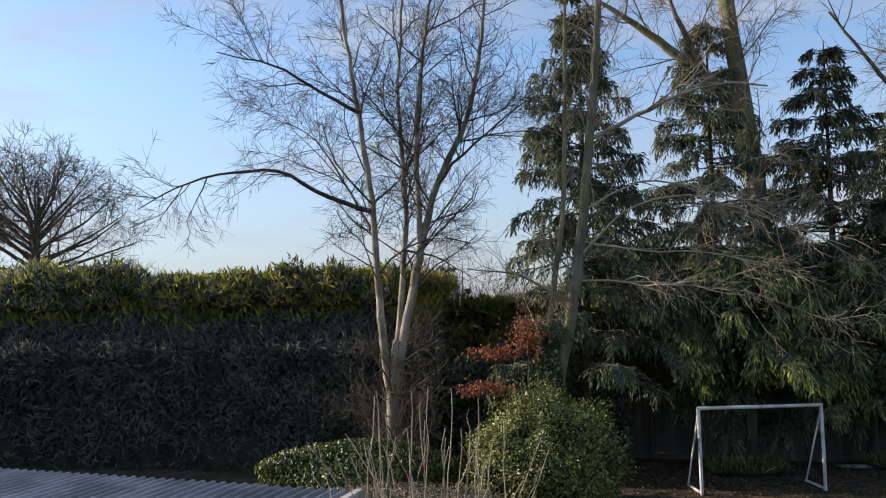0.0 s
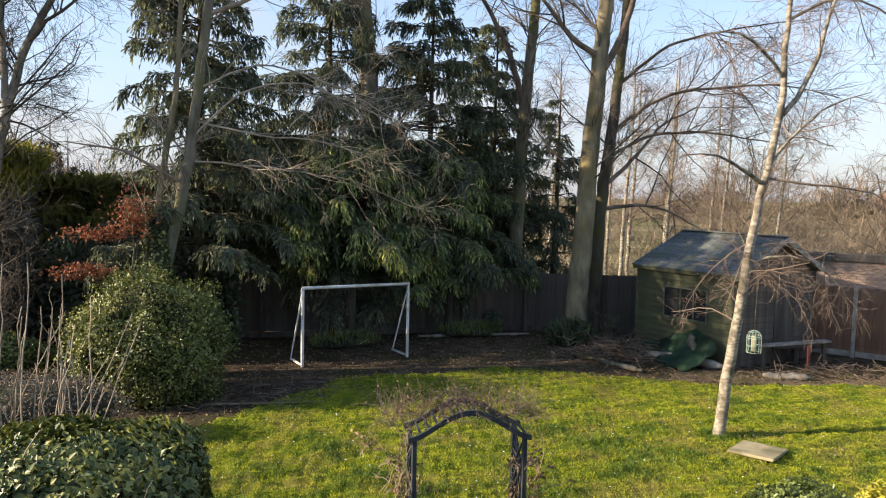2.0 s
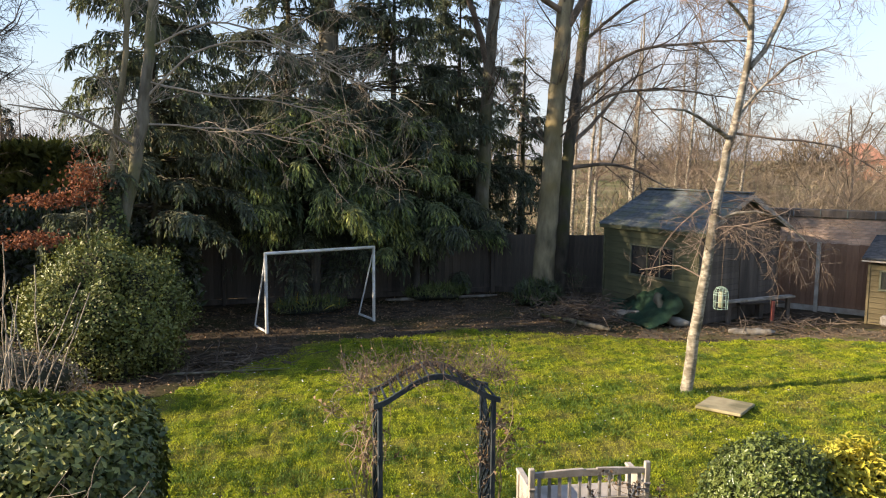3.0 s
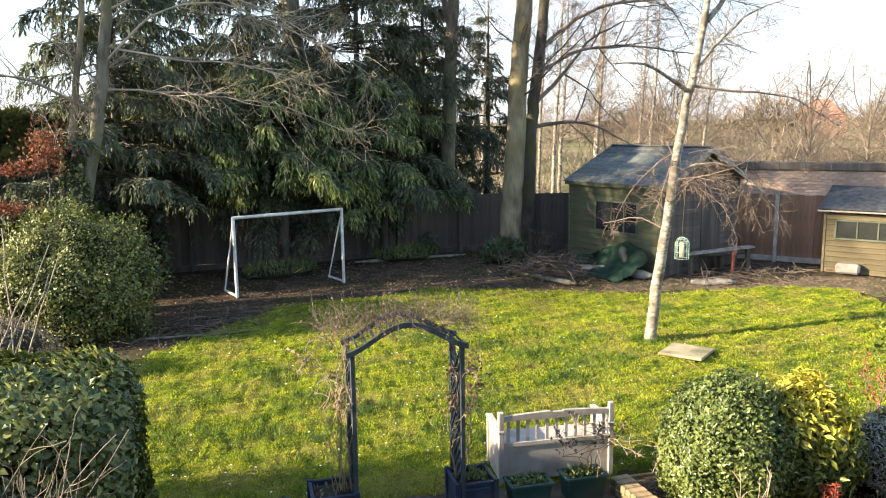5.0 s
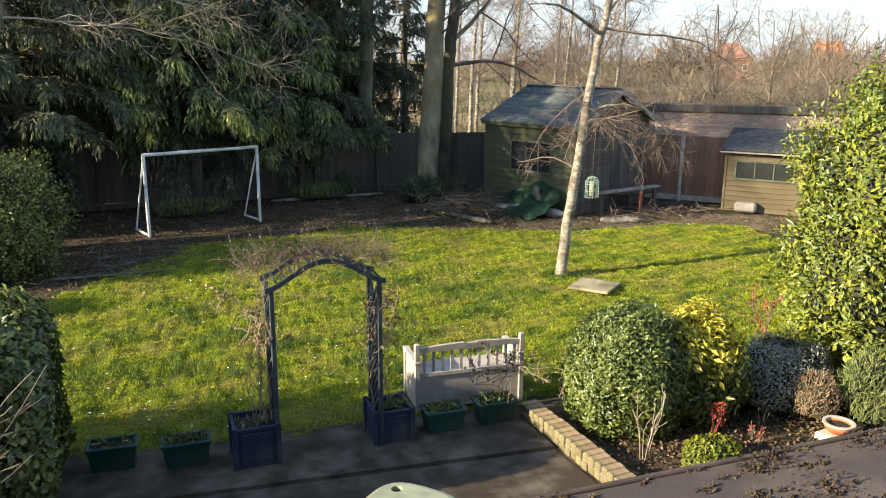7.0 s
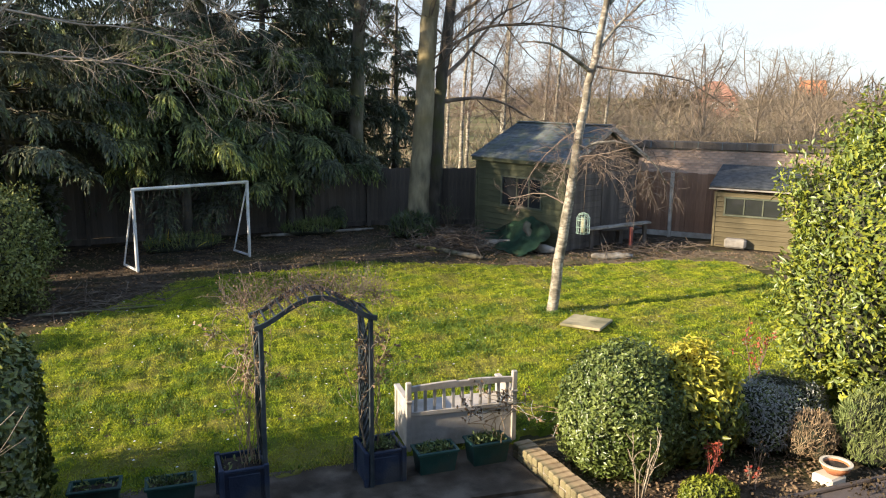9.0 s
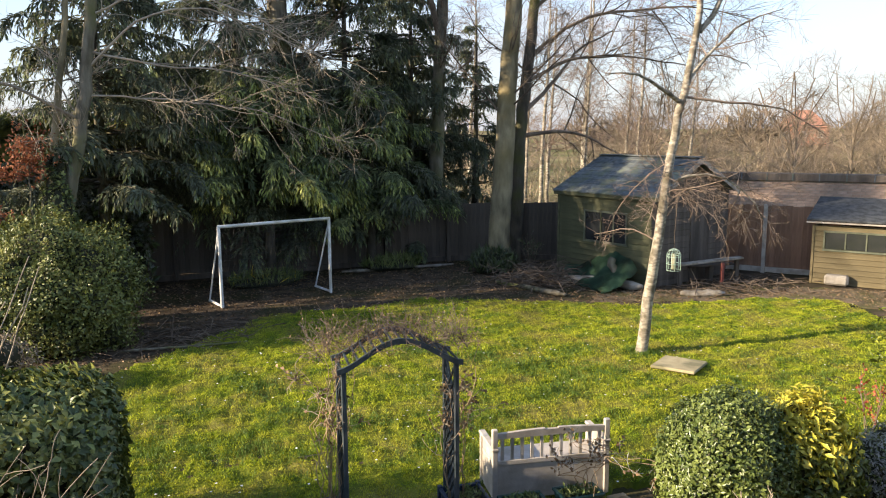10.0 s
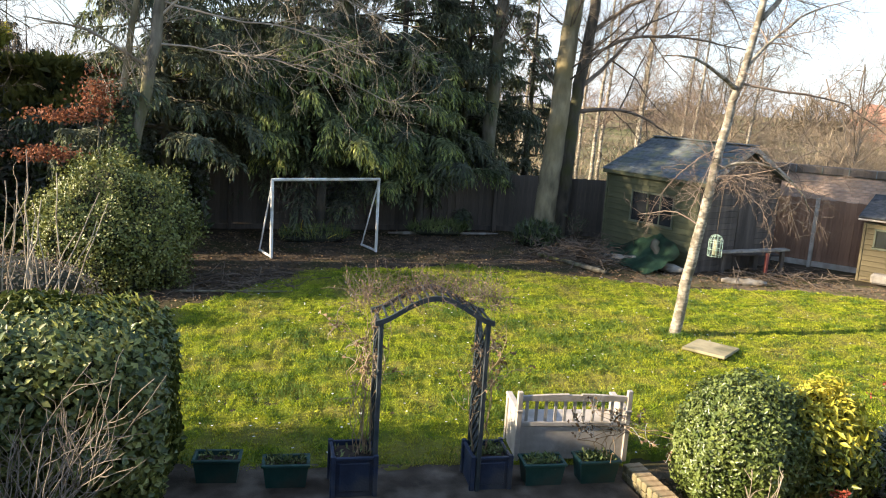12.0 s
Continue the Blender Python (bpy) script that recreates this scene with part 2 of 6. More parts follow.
M_SLAB = surf("tan_stone_slab", (0.35, 0.29, 0.17), (0.48, 0.41, 0.25), 4, 0.9, 0.4, 50, stain=(0.20, 0.18, 0.10), stain_scale=2)
M_TARP = surf("green_tarpaulin_net", (0.032, 0.08, 0.045), (0.06, 0.13, 0.075), 5, 0.55, 0.4, 60, stain=(0.03, 0.05, 0.03), stain_scale=2)
M_FEEDER = surf("pale_green_wire", (0.32, 0.46, 0.38), (0.45, 0.58, 0.50), 8, 0.4, 0)
M_SEED = surf("bird_seed", (0.30, 0.30, 0.20), (0.45, 0.44, 0.32), 40, 0.8, 0.5, 90)
M_RUST = surf("red_brown_metal", (0.22, 0.05, 0.035), (0.34, 0.10, 0.07), 8, 0.6, 0.2, 60)
M_TABLE = surf("sage_plastic", (0.30, 0.33, 0.22), (0.36, 0.39, 0.27), 4, 0.4, 0.05, 40, vary=0.03, stain=(0.26, 0.27, 0.19), stain_scale=5)
M_CLAY = surf("terracotta", (0.42, 0.15, 0.065), (0.55, 0.22, 0.10), 6, 0.8, 0.3, 60)
M_CREAM = surf("cream_glaze", (0.55, 0.48, 0.38), (0.68, 0.62, 0.52), 6, 0.6, 0.2, 60)
M_TILE = surf("orange_roof_tile", (0.42, 0.15, 0.07), (0.58, 0.24, 0.12), 1.2, 0.85, 0.4, 12, vary=0.1)
M_FARWALL = surf("far_brick_wall", (0.28, 0.13, 0.09), (0.38, 0.20, 0.14), 1.2, 0.9, 0.3, 12)
M_FARTREE = surf("far_conifer_needles", (0.03, 0.045, 0.032), (0.06, 0.078, 0.05), 0.5, 0.9, 0, vary=0.2)
M_GLASS = surf("window_glass", (0.02, 0.022, 0.024), (0.03, 0.032, 0.034), 2, 0.05, 0, spec=0.8)
M_FLOWER = surf("yellow_flower", (0.65, 0.5, 0.04), (0.8, 0.62, 0.08), 5, 0.6, 0, leaf=0.2)
M_DAISY = surf("white_petal", (0.7, 0.7, 0.66), (0.8, 0.8, 0.76), 5, 0.6, 0)

# ---- building tools ----
YAW = -12.0                        # the house's own direction


def mesh_np(name, verts, faces):
    """A mesh from an (n, 3) array and an (m, k) array of faces of k corners."""
    verts, faces = np.asarray(verts, np.float32), np.asarray(faces, np.int32)
    k = faces.shape[1]
    me = bpy.data.meshes.new(name)
    me.vertices.add(len(verts))
    me.vertices.foreach_set("co", verts.ravel())
    me.loops.add(faces.size)
    me.loops.foreach_set("vertex_index", faces.ravel())
    me.polygons.add(len(faces))
    me.polygons.foreach_set("loop_start", np.arange(0, faces.size, k, dtype=np.int32))
    me.polygons.foreach_set("loop_total", np.full(len(faces), k, dtype=np.int32))
    me.update(calc_edges=True)
    return me


def part(name, geom, material, parent=None, label="", m=None, kind="", smooth=False):
    """Links a bmesh or a mesh as one object, under a thing or a part where one is given, at the local pose m."""
    if isinstance(geom, bmesh.types.BMesh):
        me = bpy.data.meshes.new(name)
        bmesh.ops.recalc_face_normals(geom, faces=geom.faces)
        geom.to_mesh(me)
        geom.free()
    else:
        me = geom
    if not me.materials:
        me.materials.append(material)
    if smooth:
        me.polygons.foreach_set("use_smooth", np.ones(len(me.polygons), dtype=bool))
    ob = new(name, me)
    ob.parent = parent
    if m is not None:
        ob.matrix_basis = m
    return tagged(ob, label=label, kind=kind)


def thing(name, m, label, category, group="", kind=""):
    e = new(name)
    e.empty_display_size = 0.2
    e.matrix_basis = m
    return tagged(e, label, category, group, kind)


def at(x, y, z=0.0, rz=0.0):
    return pose(x, y, z, 0, 0, rz)


def add_box(bm, c, s, bevel=0.0, m=None):
    r = bmesh.ops.create_cube(bm, size=1.0, matrix=Matrix.Translation(c) @ Matrix.Diagonal((*s, 1)))
    vs = r["verts"]
    if bevel:
        es = list({e for v in vs for e in v.link_edges})
        rb = bmesh.ops.bevel(bm, geom=es, offset=bevel, segments=1, affect="EDGES")
        vs = list({v for f in rb["faces"] for v in f.verts} | {v for v in vs if v.is_valid})
    if m is not None:
        bmesh.ops.transform(bm, matrix=m, verts=vs)
    return bm


def box(c, s, bevel=0.006, m=None):
    return add_box(bmesh.new(), c, s, bevel, m)


def bar(a, b, w, d, bevel=0.004):
    """A rectangular bar from a to b; w across, d in the other way."""
    a, b = Vector(a), Vector(b)
    q = (b - a).to_track_quat("Z", "Y").to_matrix().to_4x4()
    return add_box(bmesh.new(), (0, 0, 0), (w, d, (b - a).length), bevel, Matrix.Translation((a + b) / 2) @ q)


def sheet(outline, z0, z1, bevel=0.0):
    """A flat slab with the given outline (x, y pairs, counter-clockwise) between two heights."""
    bm = bmesh.new()
    lo = [bm.verts.new((x, y, z0)) for x, y in outline]
    hi = [bm.verts.new((x, y, z1)) for x, y in outline]
    bm.faces.new(hi)
    bm.faces.new(lo[::-1])
    for i in range(len(lo)):
        j = (i + 1) % len(lo)
        bm.faces.new((lo[i], lo[j], hi[j], hi[i]))
    return bm


class Wood:
    """Collects tapered tubes into one mesh."""

    def __init__(self):
        self.v, self.f, self.n = [], [], 0

    def tube(self, pts, rad, sides):
        pts, rad = np.asarray(pts, float), np.asarray(rad, float)
        tan = np.gradient(pts, axis=0)
        tan /= np.linalg.norm(tan, axis=1)[:, None] + 1e-9
        ref = np.array([1.0, 0, 0]) if abs(tan[0][0]) < 0.8 else np.array([0, 1.0, 0])
        u = np.cross(tan, ref)
        u /= np.linalg.norm(u, axis=1)[:, None] + 1e-9
        w = np.cross(tan, u)
        a = np.arange(sides) * 2 * math.pi / sides
        ring = pts[:, None] + rad[:, None, None] * (np.cos(a)[None, :, None] * u[:, None] + np.sin(a)[None, :, None] * w[:, None])
        self.v.append(ring.reshape(-1, 3))
        k = len(pts)
        i = np.arange(k - 1)[:, None] * sides + np.arange(sides)[None]
        j = np.arange(k - 1)[:, None] * sides + (np.arange(sides)[None] + 1) % sides
        self.f.append(np.stack([i, j, j + sides, i + sides], -1).reshape(-1, 4) + self.n)
        self.n += k * sides

    def mesh(self, name):
        return mesh_np(name, np.concatenate(self.v), np.concatenate(self.f))


def smooth_path(pts, step, rng, wob=0.02):
    pts = np.asarray(pts, float)
    d = np.concatenate([[0], np.cumsum(np.linalg.norm(np.diff(pts, axis=0), axis=1))])
    n = max(3, int(d[-1] / step))
    s = np.linspace(0, d[-1], n + 1)
    out = np.stack([np.interp(s, d, pts[:, i]) for i in range(3)], 1)
    for _ in range(2):
        out[1:-1] = 0.25 * out[:-2] + 0.5 * out[1:-1] + 0.25 * out[2:]
    out[1:] += rng.normal(0, wob, out[1:].shape)
    return out


def unit(v):
    return v / (np.linalg.norm(v) + 1e-9)


def grow(woods, pts, r0, r1, lvl, spec, rng, thin=0.0035):
    """Adds a limb and, level by level, what branches from it. spec: per level (children per metre, length, spread, lift, wobble, start)."""
    rad = np.linspace(r0, r1, len(pts))
    woods[min(lvl, len(woods) - 1)].tube(pts, rad, (8, 6, 3, 3, 3)[min(lvl, 4)])
    if lvl >= len(spec):
        return
    per, ln, spread, lift, wob, start = spec[lvl]
    d = np.concatenate([[0], np.cumsum(np.linalg.norm(np.diff(pts, axis=0), axis=1))])
    for _ in range(rng.poisson(per * d[-1] * (1 - start))):
        s = start + (1 - start) * rng.random()
        i = min(int(s * (len(pts) - 1)), len(pts) - 2)
        p = pts[i] + (pts[i + 1] - pts[i]) * (s * (len(pts) - 1) - i)
        tan = unit(pts[i + 1] - pts[i])
        side = unit(np.cross(tan, rng.normal(size=3)))
        a = radians(spread * (0.7 + 0.6 * rng.random()))
        way = tan * math.cos(a) + side * math.sin(a)
        l = ln * (0.45 + 0.75 * rng.random()) * (1.1 - 0.5 * s)
        k = (5, 4)[lvl] if lvl < 2 else 2
        q = [p]
        for _ in range(k):
            way = unit(way + rng.normal(0, wob, 3) + np.array([0, 0, lift]))
            q.append(q[-1] + way * l / k)
        r = max(min(r0 + (r1 - r0) * s, (0.019, 0.014, 0.010, 0.010)[min(lvl, 3)] * l) * 0.6, thin)
        grow(woods, np.array(q), r, max(r * 0.35, thin * 0.6), lvl + 1, spec, rng, thin)


def bare_tree(name, label, limbs, spec, seed, bark, twig, fat=1.0, thin=0.0055, droop=None):
    """limbs: (radius at the foot, radius at the tip, points); the first is the trunk and gives the place."""
    rng = np.random.default_rng(seed)
    base = np.array(limbs[0][2][0], float)
    t = thing(name, at(*base), label, "tree")
    fine = [Wood(), Wood()]
    for k, (r0, r1, pts) in enumerate(limbs):
        p = smooth_path(np.asarray(pts, float) - base, 0.35, rng, 0.012)
        if r0 < 0.03 and k:
            slim = droop is not None and r0 < 0.021
            grow([fine[0], fine[0], fine[1]], p, r0 * fat * (0.55 if slim else 1), r1 * fat * (0.55 if slim else 1), 0, droop if slim else spec, rng, thin)
            continue
        limb = Wood()
        grow([limb, *fine], p, r0 * fat, r1 * fat, 0, spec, rng, thin)
        part("limb" if k else "trunk", limb.mesh("limb"), bark if k == 0 or r0 > (0.1 if bark is M_PALE else 0.19) or bark is M_BIRCH else twig, t, smooth=True)
    if fine[0].n:
        part("branchwork", fine[0].mesh("branchwork"), twig, t, kind="stuff", smooth=True)
    if fine[1].n:
        part("twig_growth", fine[1].mesh("twig_growth"), twig, t, kind="stuff")
    return t


def leaves(pos, way, up, ln, wd, fold=0.25):
    """Folded leaf blades: two triangles pairs each, at pos, along way, facing up."""
    pos, way, up = (np.asarray(a, float) for a in (pos, way, up))
    way = way / (np.linalg.norm(way, axis=1)[:, None] + 1e-9)
    side = np.cross(way, up)
    side /= np.linalg.norm(side, axis=1)[:, None] + 1e-9
    nor = np.cross(side, way)
    ln, wd = np.broadcast_to(ln, len(pos))[:, None], np.broadcast_to(wd, len(pos))[:, None]
    mid = pos + way * ln * 0.5 
    v = np.stack([pos, mid + side * wd / 2 + nor * wd * fold, pos + way * ln - nor * ln * 0.08, mid - side * wd / 2 + nor * wd * fold], 1).reshape(-1, 3)
    i = np.arange(len(pos))[:, None] * 4
    f = np.concatenate([i + np.array([[0, 1, 2]]), i + np.array([[0, 2, 3]])], 0)
    return mesh_np("leaves", v, f)


def lumps(p, seed, scale, amp):
    """Smooth uneven swelling for an array of points."""
    return np.array([noise.noise(Vector(q) * scale + Vector((seed * 7.1, seed * 3.3, 0))) for q in p]) * amp


def shrub(name, label, category, c, r, n, leaf, mats, seed, box_=0.0, lump=0.12, out=0.5, hang=0.0, core=M_CORE, lumpscale=1.3, group="", low=-0.15, split=None, shag=0.17, crown=None):
    """A leafy mound: a dark inner body and n leaves set in its skin. c: foot (x, y); r: half widths and height. box_: 0 round, 1 clipped square."""
    rng = np.random.default_rng(seed)
    rx, ry, h = r
    t = thing(name, at(c[0], c[1], c[2] if len(c) > 2 else 0.0, c[3] if len(c) > 3 else 0.0), label, category, group)
    e = 2 + 5 * box_

    def skin(d):
        a = np.abs(d) + 1e-6
        k = (a[:, 0] ** e + a[:, 1] ** e + a[:, 2] ** e) ** (-1 / e)
        q = d * k[:, None]
        q = q * (1 + lumps(q, seed, lumpscale, lump))[:, None]
        return q

    bm = bmesh.new()
    bmesh.ops.create_icosphere(bm, subdivisions=4, radius=1)
    d = np.array([v.co[:] for v in bm.verts])
    q = skin(d / np.linalg.norm(d, axis=1)[:, None]) * 0.90
    for v, p in zip(bm.verts, q):
        v.co = (p[0] * rx, p[1] * ry, max((p[2] * 0.5 + 0.5) * h, 0.0) if box_ else max(h * (0.42 + 0.58 * p[2]), 0.0))
    # Dark solid core stands in for shaded depth behind the leaves.
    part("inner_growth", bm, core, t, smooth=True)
    d = rng.normal(size=(n, 3))
    d /= np.linalg.norm(d, axis=1)[:, None]
    d = d[d[:, 2] > (-1 if box_ else -0.72)]
    q = skin(d) * (0.86 + shag * rng.random((len(d), 1)) ** (2 if shag > 0.2 else 1))
    pos = np.stack([q[:, 0] * rx, q[:, 1] * ry, (q[:, 2] * 0.5 + 0.5) * h if box_ else h * (0.42 + 0.58 * q[:, 2])], 1)
    keep = pos[:, 2] > 0.02
    pos, d = pos[keep], d[keep]
    way = rng.normal(0, 0.6, d.shape)
    way -= d * (way * d).sum(1)[:, None]
    way += d * out * 0.5 + np.array([0, 0, -hang + 0.05])
    up = d + rng.normal(0, 0.32, d.shape) + np.array([0, 0, 0.35])
    ln = leaf[0] * (0.6 + 0.7 * rng.random(len(pos)))
    pick = rng.random(len(pos))
    edges = np.linspace(0, 1, len(mats) + 1) if split is None else np.array([0, *split, 1])
    # Leaves near the top take the crown colour: golden leaf plus painted sun.
    high = (pos[:, 2] + rng.normal(0, 0.12 * h, len(pos)) > 0.62 * h) & (crown is not None)
    if high.any():
        part("young_foliage", leaves(pos[high], way[high], up[high], ln[high], ln[high] * leaf[1]), crown, t, kind="stuff")
    for k, m in enumerate(mats):
        s = (pick >= edges[k]) & (pick < edges[k + 1]) & ~high
        if s.any():
            part("foliage", leaves(pos[s], way[s], up[s], ln[s], ln[s] * leaf[1]), m, t, kind="stuff")
    return t

# ---- ground ----
def ground_sheet():
    xs = np.concatenate([-np.geomspace(1500, 24, 14), np.linspace(-20, 24, 45), np.geomspace(28, 1500, 14)])
    ys = np.concatenate([-np.geomspace(1500, 12, 10), np.linspace(-8, 26, 35), np.geomspace(30, 1500, 16)])
    X, Y = np.meshgrid(xs, ys)
    far = np.clip((np.hypot(X - 8, Y - 10) - 28) / 120, 0, 1)
    Z = -0.05 + far * (0.5 * np.sin(X * 0.021) * np.cos(Y * 0.017) - 0.2)
    n = len(xs)
    v = np.stack([X, Y, Z], -1).reshape(-1, 3)
    i = (np.arange(len(ys) - 1)[:, None] * n + np.arange(n - 1)[None]).ravel()
    return mesh_np("ground", v, np.stack([i, i + 1, i + 1 + n, i + n], 1))


tagged(part("ground", ground_sheet(), M_FIELD, kind="structure"), "rough winter field of tan and green grass", "ground")
LAWN = [(-0.6, 7.45), (5.35, 6.35), (5.7, 6.5), (6.6, 6.1), (7.6, 5.6), (9.0, 5.3), (12.5, 4.2), (14.5, 6.0), (15.0, 9.7), (16.0, 12.0), (14.6, 13.0), (12.6, 13.5), (11.4, 13.8), (10.0, 14.9), (8.6, 15.9), (7.6, 16.4), (5.6, 16.2), (3.8, 16.3), (2.6, 15.2), (0.9, 13.4), (-0.4, 12.2), (-1.4, 10.0)]


def ragged(outline, step, amp, seed):
    rng = np.random.default_rng(seed)
    out = []
    for a, b in zip(outline, outline[1:] + outline[:1]):
        k = max(1, int(math.dist(a, b) / step))
        for i in range(k):
            s = i / k
            out.append((a[0] + (b[0] - a[0]) * s + rng.normal(0, amp), a[1] + (b[1] - a[1]) * s + rng.normal(0, amp)))
    return out


def inside(poly, x, y):
    r = np.zeros(len(x), bool)
    for (x0, y0), (x1, y1) in zip(poly, poly[1:] + poly[:1]):
        c = ((y0 > y) != (y1 > y)) & (x < (x1 - x0) * (y - y0) / (y1 - y0 + 1e-12) + x0)
        r ^= c
    return r


soil = part("soil", sheet(ragged([(-19, 4.4), (24, 1.0), (24, 13), (17.5, 21.0), (14, 24.0), (-19, 24.0)], 1.2, 0.05, 3), -0.2, -0.014), M_SOIL, kind="structure")
tagged(soil, "dark leaf-strewn soil under the trees and in the beds", "soil")


def relief(x, y):
    """Gentle humps and hollows of the lawn."""
    z = 0.0
    for k, (f, a, q) in enumerate(((1.1, 0.020, 0.3), (2.3, 0.016, 1.9), (4.1, 0.012, 2.7), (7.3, 0.014, 0.8), (11.9, 0.014, 4.2), (17.0, 0.012, 5.5), (27.0, 0.010, 2.1), (39.0, 0.008, 3.6))):
        z = z + a * np.sin(f * (x * math.cos(q) + y * math.sin(q)) + 1.7 * k) * np.sin(f * 0.83 * (y * math.cos(q) - x * math.sin(q)) + 0.9 * k)
    return z


def lawn_sheet(outline, step=0.06):
    px, py = np.array(outline)[:, 0], np.array(outline)[:, 1]
    xs, ys = np.arange(px.min() - 0.2, px.max() + 0.2, step), np.arange(py.min() - 0.2, py.max() + 0.2, step)
    X, Y = np.meshgrid(xs, ys)
    x, y = X.ravel(), Y.ravel()
    ok = inside(outline, x, y)
    n = len(xs)
    i = (np.arange(len(ys) - 1)[:, None] * n + np.arange(n - 1)[None]).ravel()
    f = np.stack([i, i + 1, i + 1 + n, i + n], 1)
    f = f[ok[f].sum(1) >= 1]
    v = np.stack([x, y, np.where(ok, relief(x, y) + 0.03, -0.06)], 1)
    used = np.unique(f)
    back = np.zeros(len(v), int)
    back[used] = np.arange(len(used))
    return mesh_np("lawn", v[used], back[f])


lawn = part("lawn", lawn_sheet(ragged(LAWN, 0.25, 0.06, 4)), M_LAWN, kind="structure", smooth=True)
tagged(lawn, "sunlit mossy lawn with worn yellow patches", "lawn")


def scatter(poly, n, rng):
    px, py = np.array(poly)[:, 0], np.array(poly)[:, 1]
    x, y = rng.uniform(px.min(), px.max(), n), rng.uniform(py.min(), py.max(), n)
    k = inside(poly, x, y)
    return x[k], y[k]


def blades(x, y, ln, wd, rng, lean=0.5, z=0.0):
    n = len(x)
    pos = np.stack([x, y, relief(x, y) + 0.025 + z], 1)
    way = np.stack([rng.normal(0, lean, n), rng.normal(0, lean, n), np.ones(n)], 1)
    return leaves(pos, way, rng.normal(size=(n, 3)), ln * (0.5 + rng.random(n)), wd)


rng = np.random.default_rng(11)
gx, gy = scatter(LAWN, 380000, rng)
near = rng.random(len(gx)) < np.clip(1.5 - (gy - 6) / 12, 0.35, 1)
gx, gy = gx[near], gy[near]
tagged(part("grass", blades(gx, gy, 0.020 + 0.032 * np.sin(5.3 * gx + 2.1 * gy) ** 2 * np.sin(4.4 * gy - 3.1 * gx + 1.0) ** 2 + 0.02 * np.sin(13 * gx - 6 * gy) ** 4, 0.010, rng, 0.9), M_BLADE, kind="stuff"), "short uneven grass blades of the lawn", "grass")
tx, ty = [], []
for cx, cy, r in [(4.4, 8.2, 0.5), (5.1, 8.9, 0.35), (7.0, 10.8, 0.5), (7.6, 10.0, 0.55), (6.5, 11.6, 0.4), (6.8, 9.4, 0.35), (3.6, 9.4, 0.3), (3.0, 10.2, 0.3), (6.2, 8.1, 0.3), (2.2, 9.2, 0.3), (8.3, 11.2, 0.3), (5.6, 12.4, 0.3), (2.7, 11.6, 0.3), (1.2, 9.6, 0.35), (10.9, 12.4, 0.3), (9.3, 10.5, 0.22), (9.1, 10.75, 0.2)]:
    k = int(2600 * r)
    tx.append(rng.normal(cx, r * 0.75, k)), ty.append(rng.normal(cy, r * 0.6, k))
cxs, cys = scatter(LAWN, 420, rng)
for cx, cy in zip(cxs, cys):
    r = rng.uniform(0.05, 0.20)
    k = int(700 * r)
    tx.append(rng.normal(cx, r, k)), ty.append(rng.normal(cy, r * 0.7, k))
tx, ty = np.concatenate(tx), np.concatenate(ty)
kept = inside(LAWN, tx, ty)
tx, ty = tx[kept], ty[kept]
tagged(part("grass_tufts", blades(tx, ty, 0.06, 0.010, rng, 0.6), M_TUFT, kind="stuff"), "longer dark green tufts in the lawn", "grass")
dx, dy = scatter(LAWN, 520, rng)
dp = np.stack([dx, dy, relief(dx, dy) + 0.065], 1)
tagged(part("daisies", leaves(dp, rng.normal(size=dp.shape) * [1, 1, 0.1], np.tile([0, 0, 1.0], (len(dp), 1)), 0.035, 0.035, 0.02), M_DAISY, kind="stuff"), "small white daisies and fallen petals on the lawn", "flowers")
BED = [(-1.5, 12.5), (0.9, 13.5), (3.0, 15.8), (7.6, 16.6), (10, 15.1), (11.4, 14.0), (16, 13), (17, 17), (11, 21), (-1, 21), (-4, 16)]
lx, ly = scatter(BED, 16000, rng)
lp = np.stack([lx, ly, rng.uniform(-0.01, 0.02, len(lx))], 1)
tagged(part("leaf_litter", leaves(lp, rng.normal(size=lp.shape) * [1, 1, 0.25], rng.normal(size=lp.shape) * 0.4 + [0, 0, 1], 0.07, 0.04), M_LITTER, kind="stuff"), "brown dead leaves scattered over the soil", "leaves")

bx, by = scatter([(5.6, 6.0), (5.4, 4.0), (9.5, 2.5), (12, 3.5), (9.5, 5.2), (7.5, 5.6)], 11000, rng)
bp = np.stack([bx, by, rng.uniform(-0.01, 0.03, len(bx))], 1)
tagged(part("bed_litter", leaves(bp, rng.normal(size=bp.shape) * [1, 1, 0.3], rng.normal(size=bp.shape) * 0.4 + [0, 0, 1], 0.05, 0.03), M_LITTER, kind="stuff"), "dry leaf scraps and mulch over the flower bed", "leaves")

M_PATH = surf("trodden_earth", (0.13, 0.10, 0.065), (0.25, 0.195, 0.13), 3.0, 0.95, 0.8, 40, vary=0.15, stain=(0.12, 0.11, 0.045), stain_scale=1.1, spec=0.1)
PATH_EDGE = [(10.9, 14.6), (12.5, 13.7), (14.5, 13.1), (16.0, 12.2), (16.2, 10.6), (17.6, 10.6), (18.2, 12.2), (17.0, 13.3), (15.2, 14.4), (13.0, 14.9), (11.6, 15.4)]
tagged(part("path", sheet(ragged(PATH_EDGE, 0.3, 0.07, 8), -0.15, 0.0), M_PATH, kind="structure"), "trodden tan earth path past the sheds", "path")
px, py = scatter(PATH_EDGE, 3600, rng)
pp = np.stack([px, py, rng.uniform(0.002, 0.03, len(px))], 1)
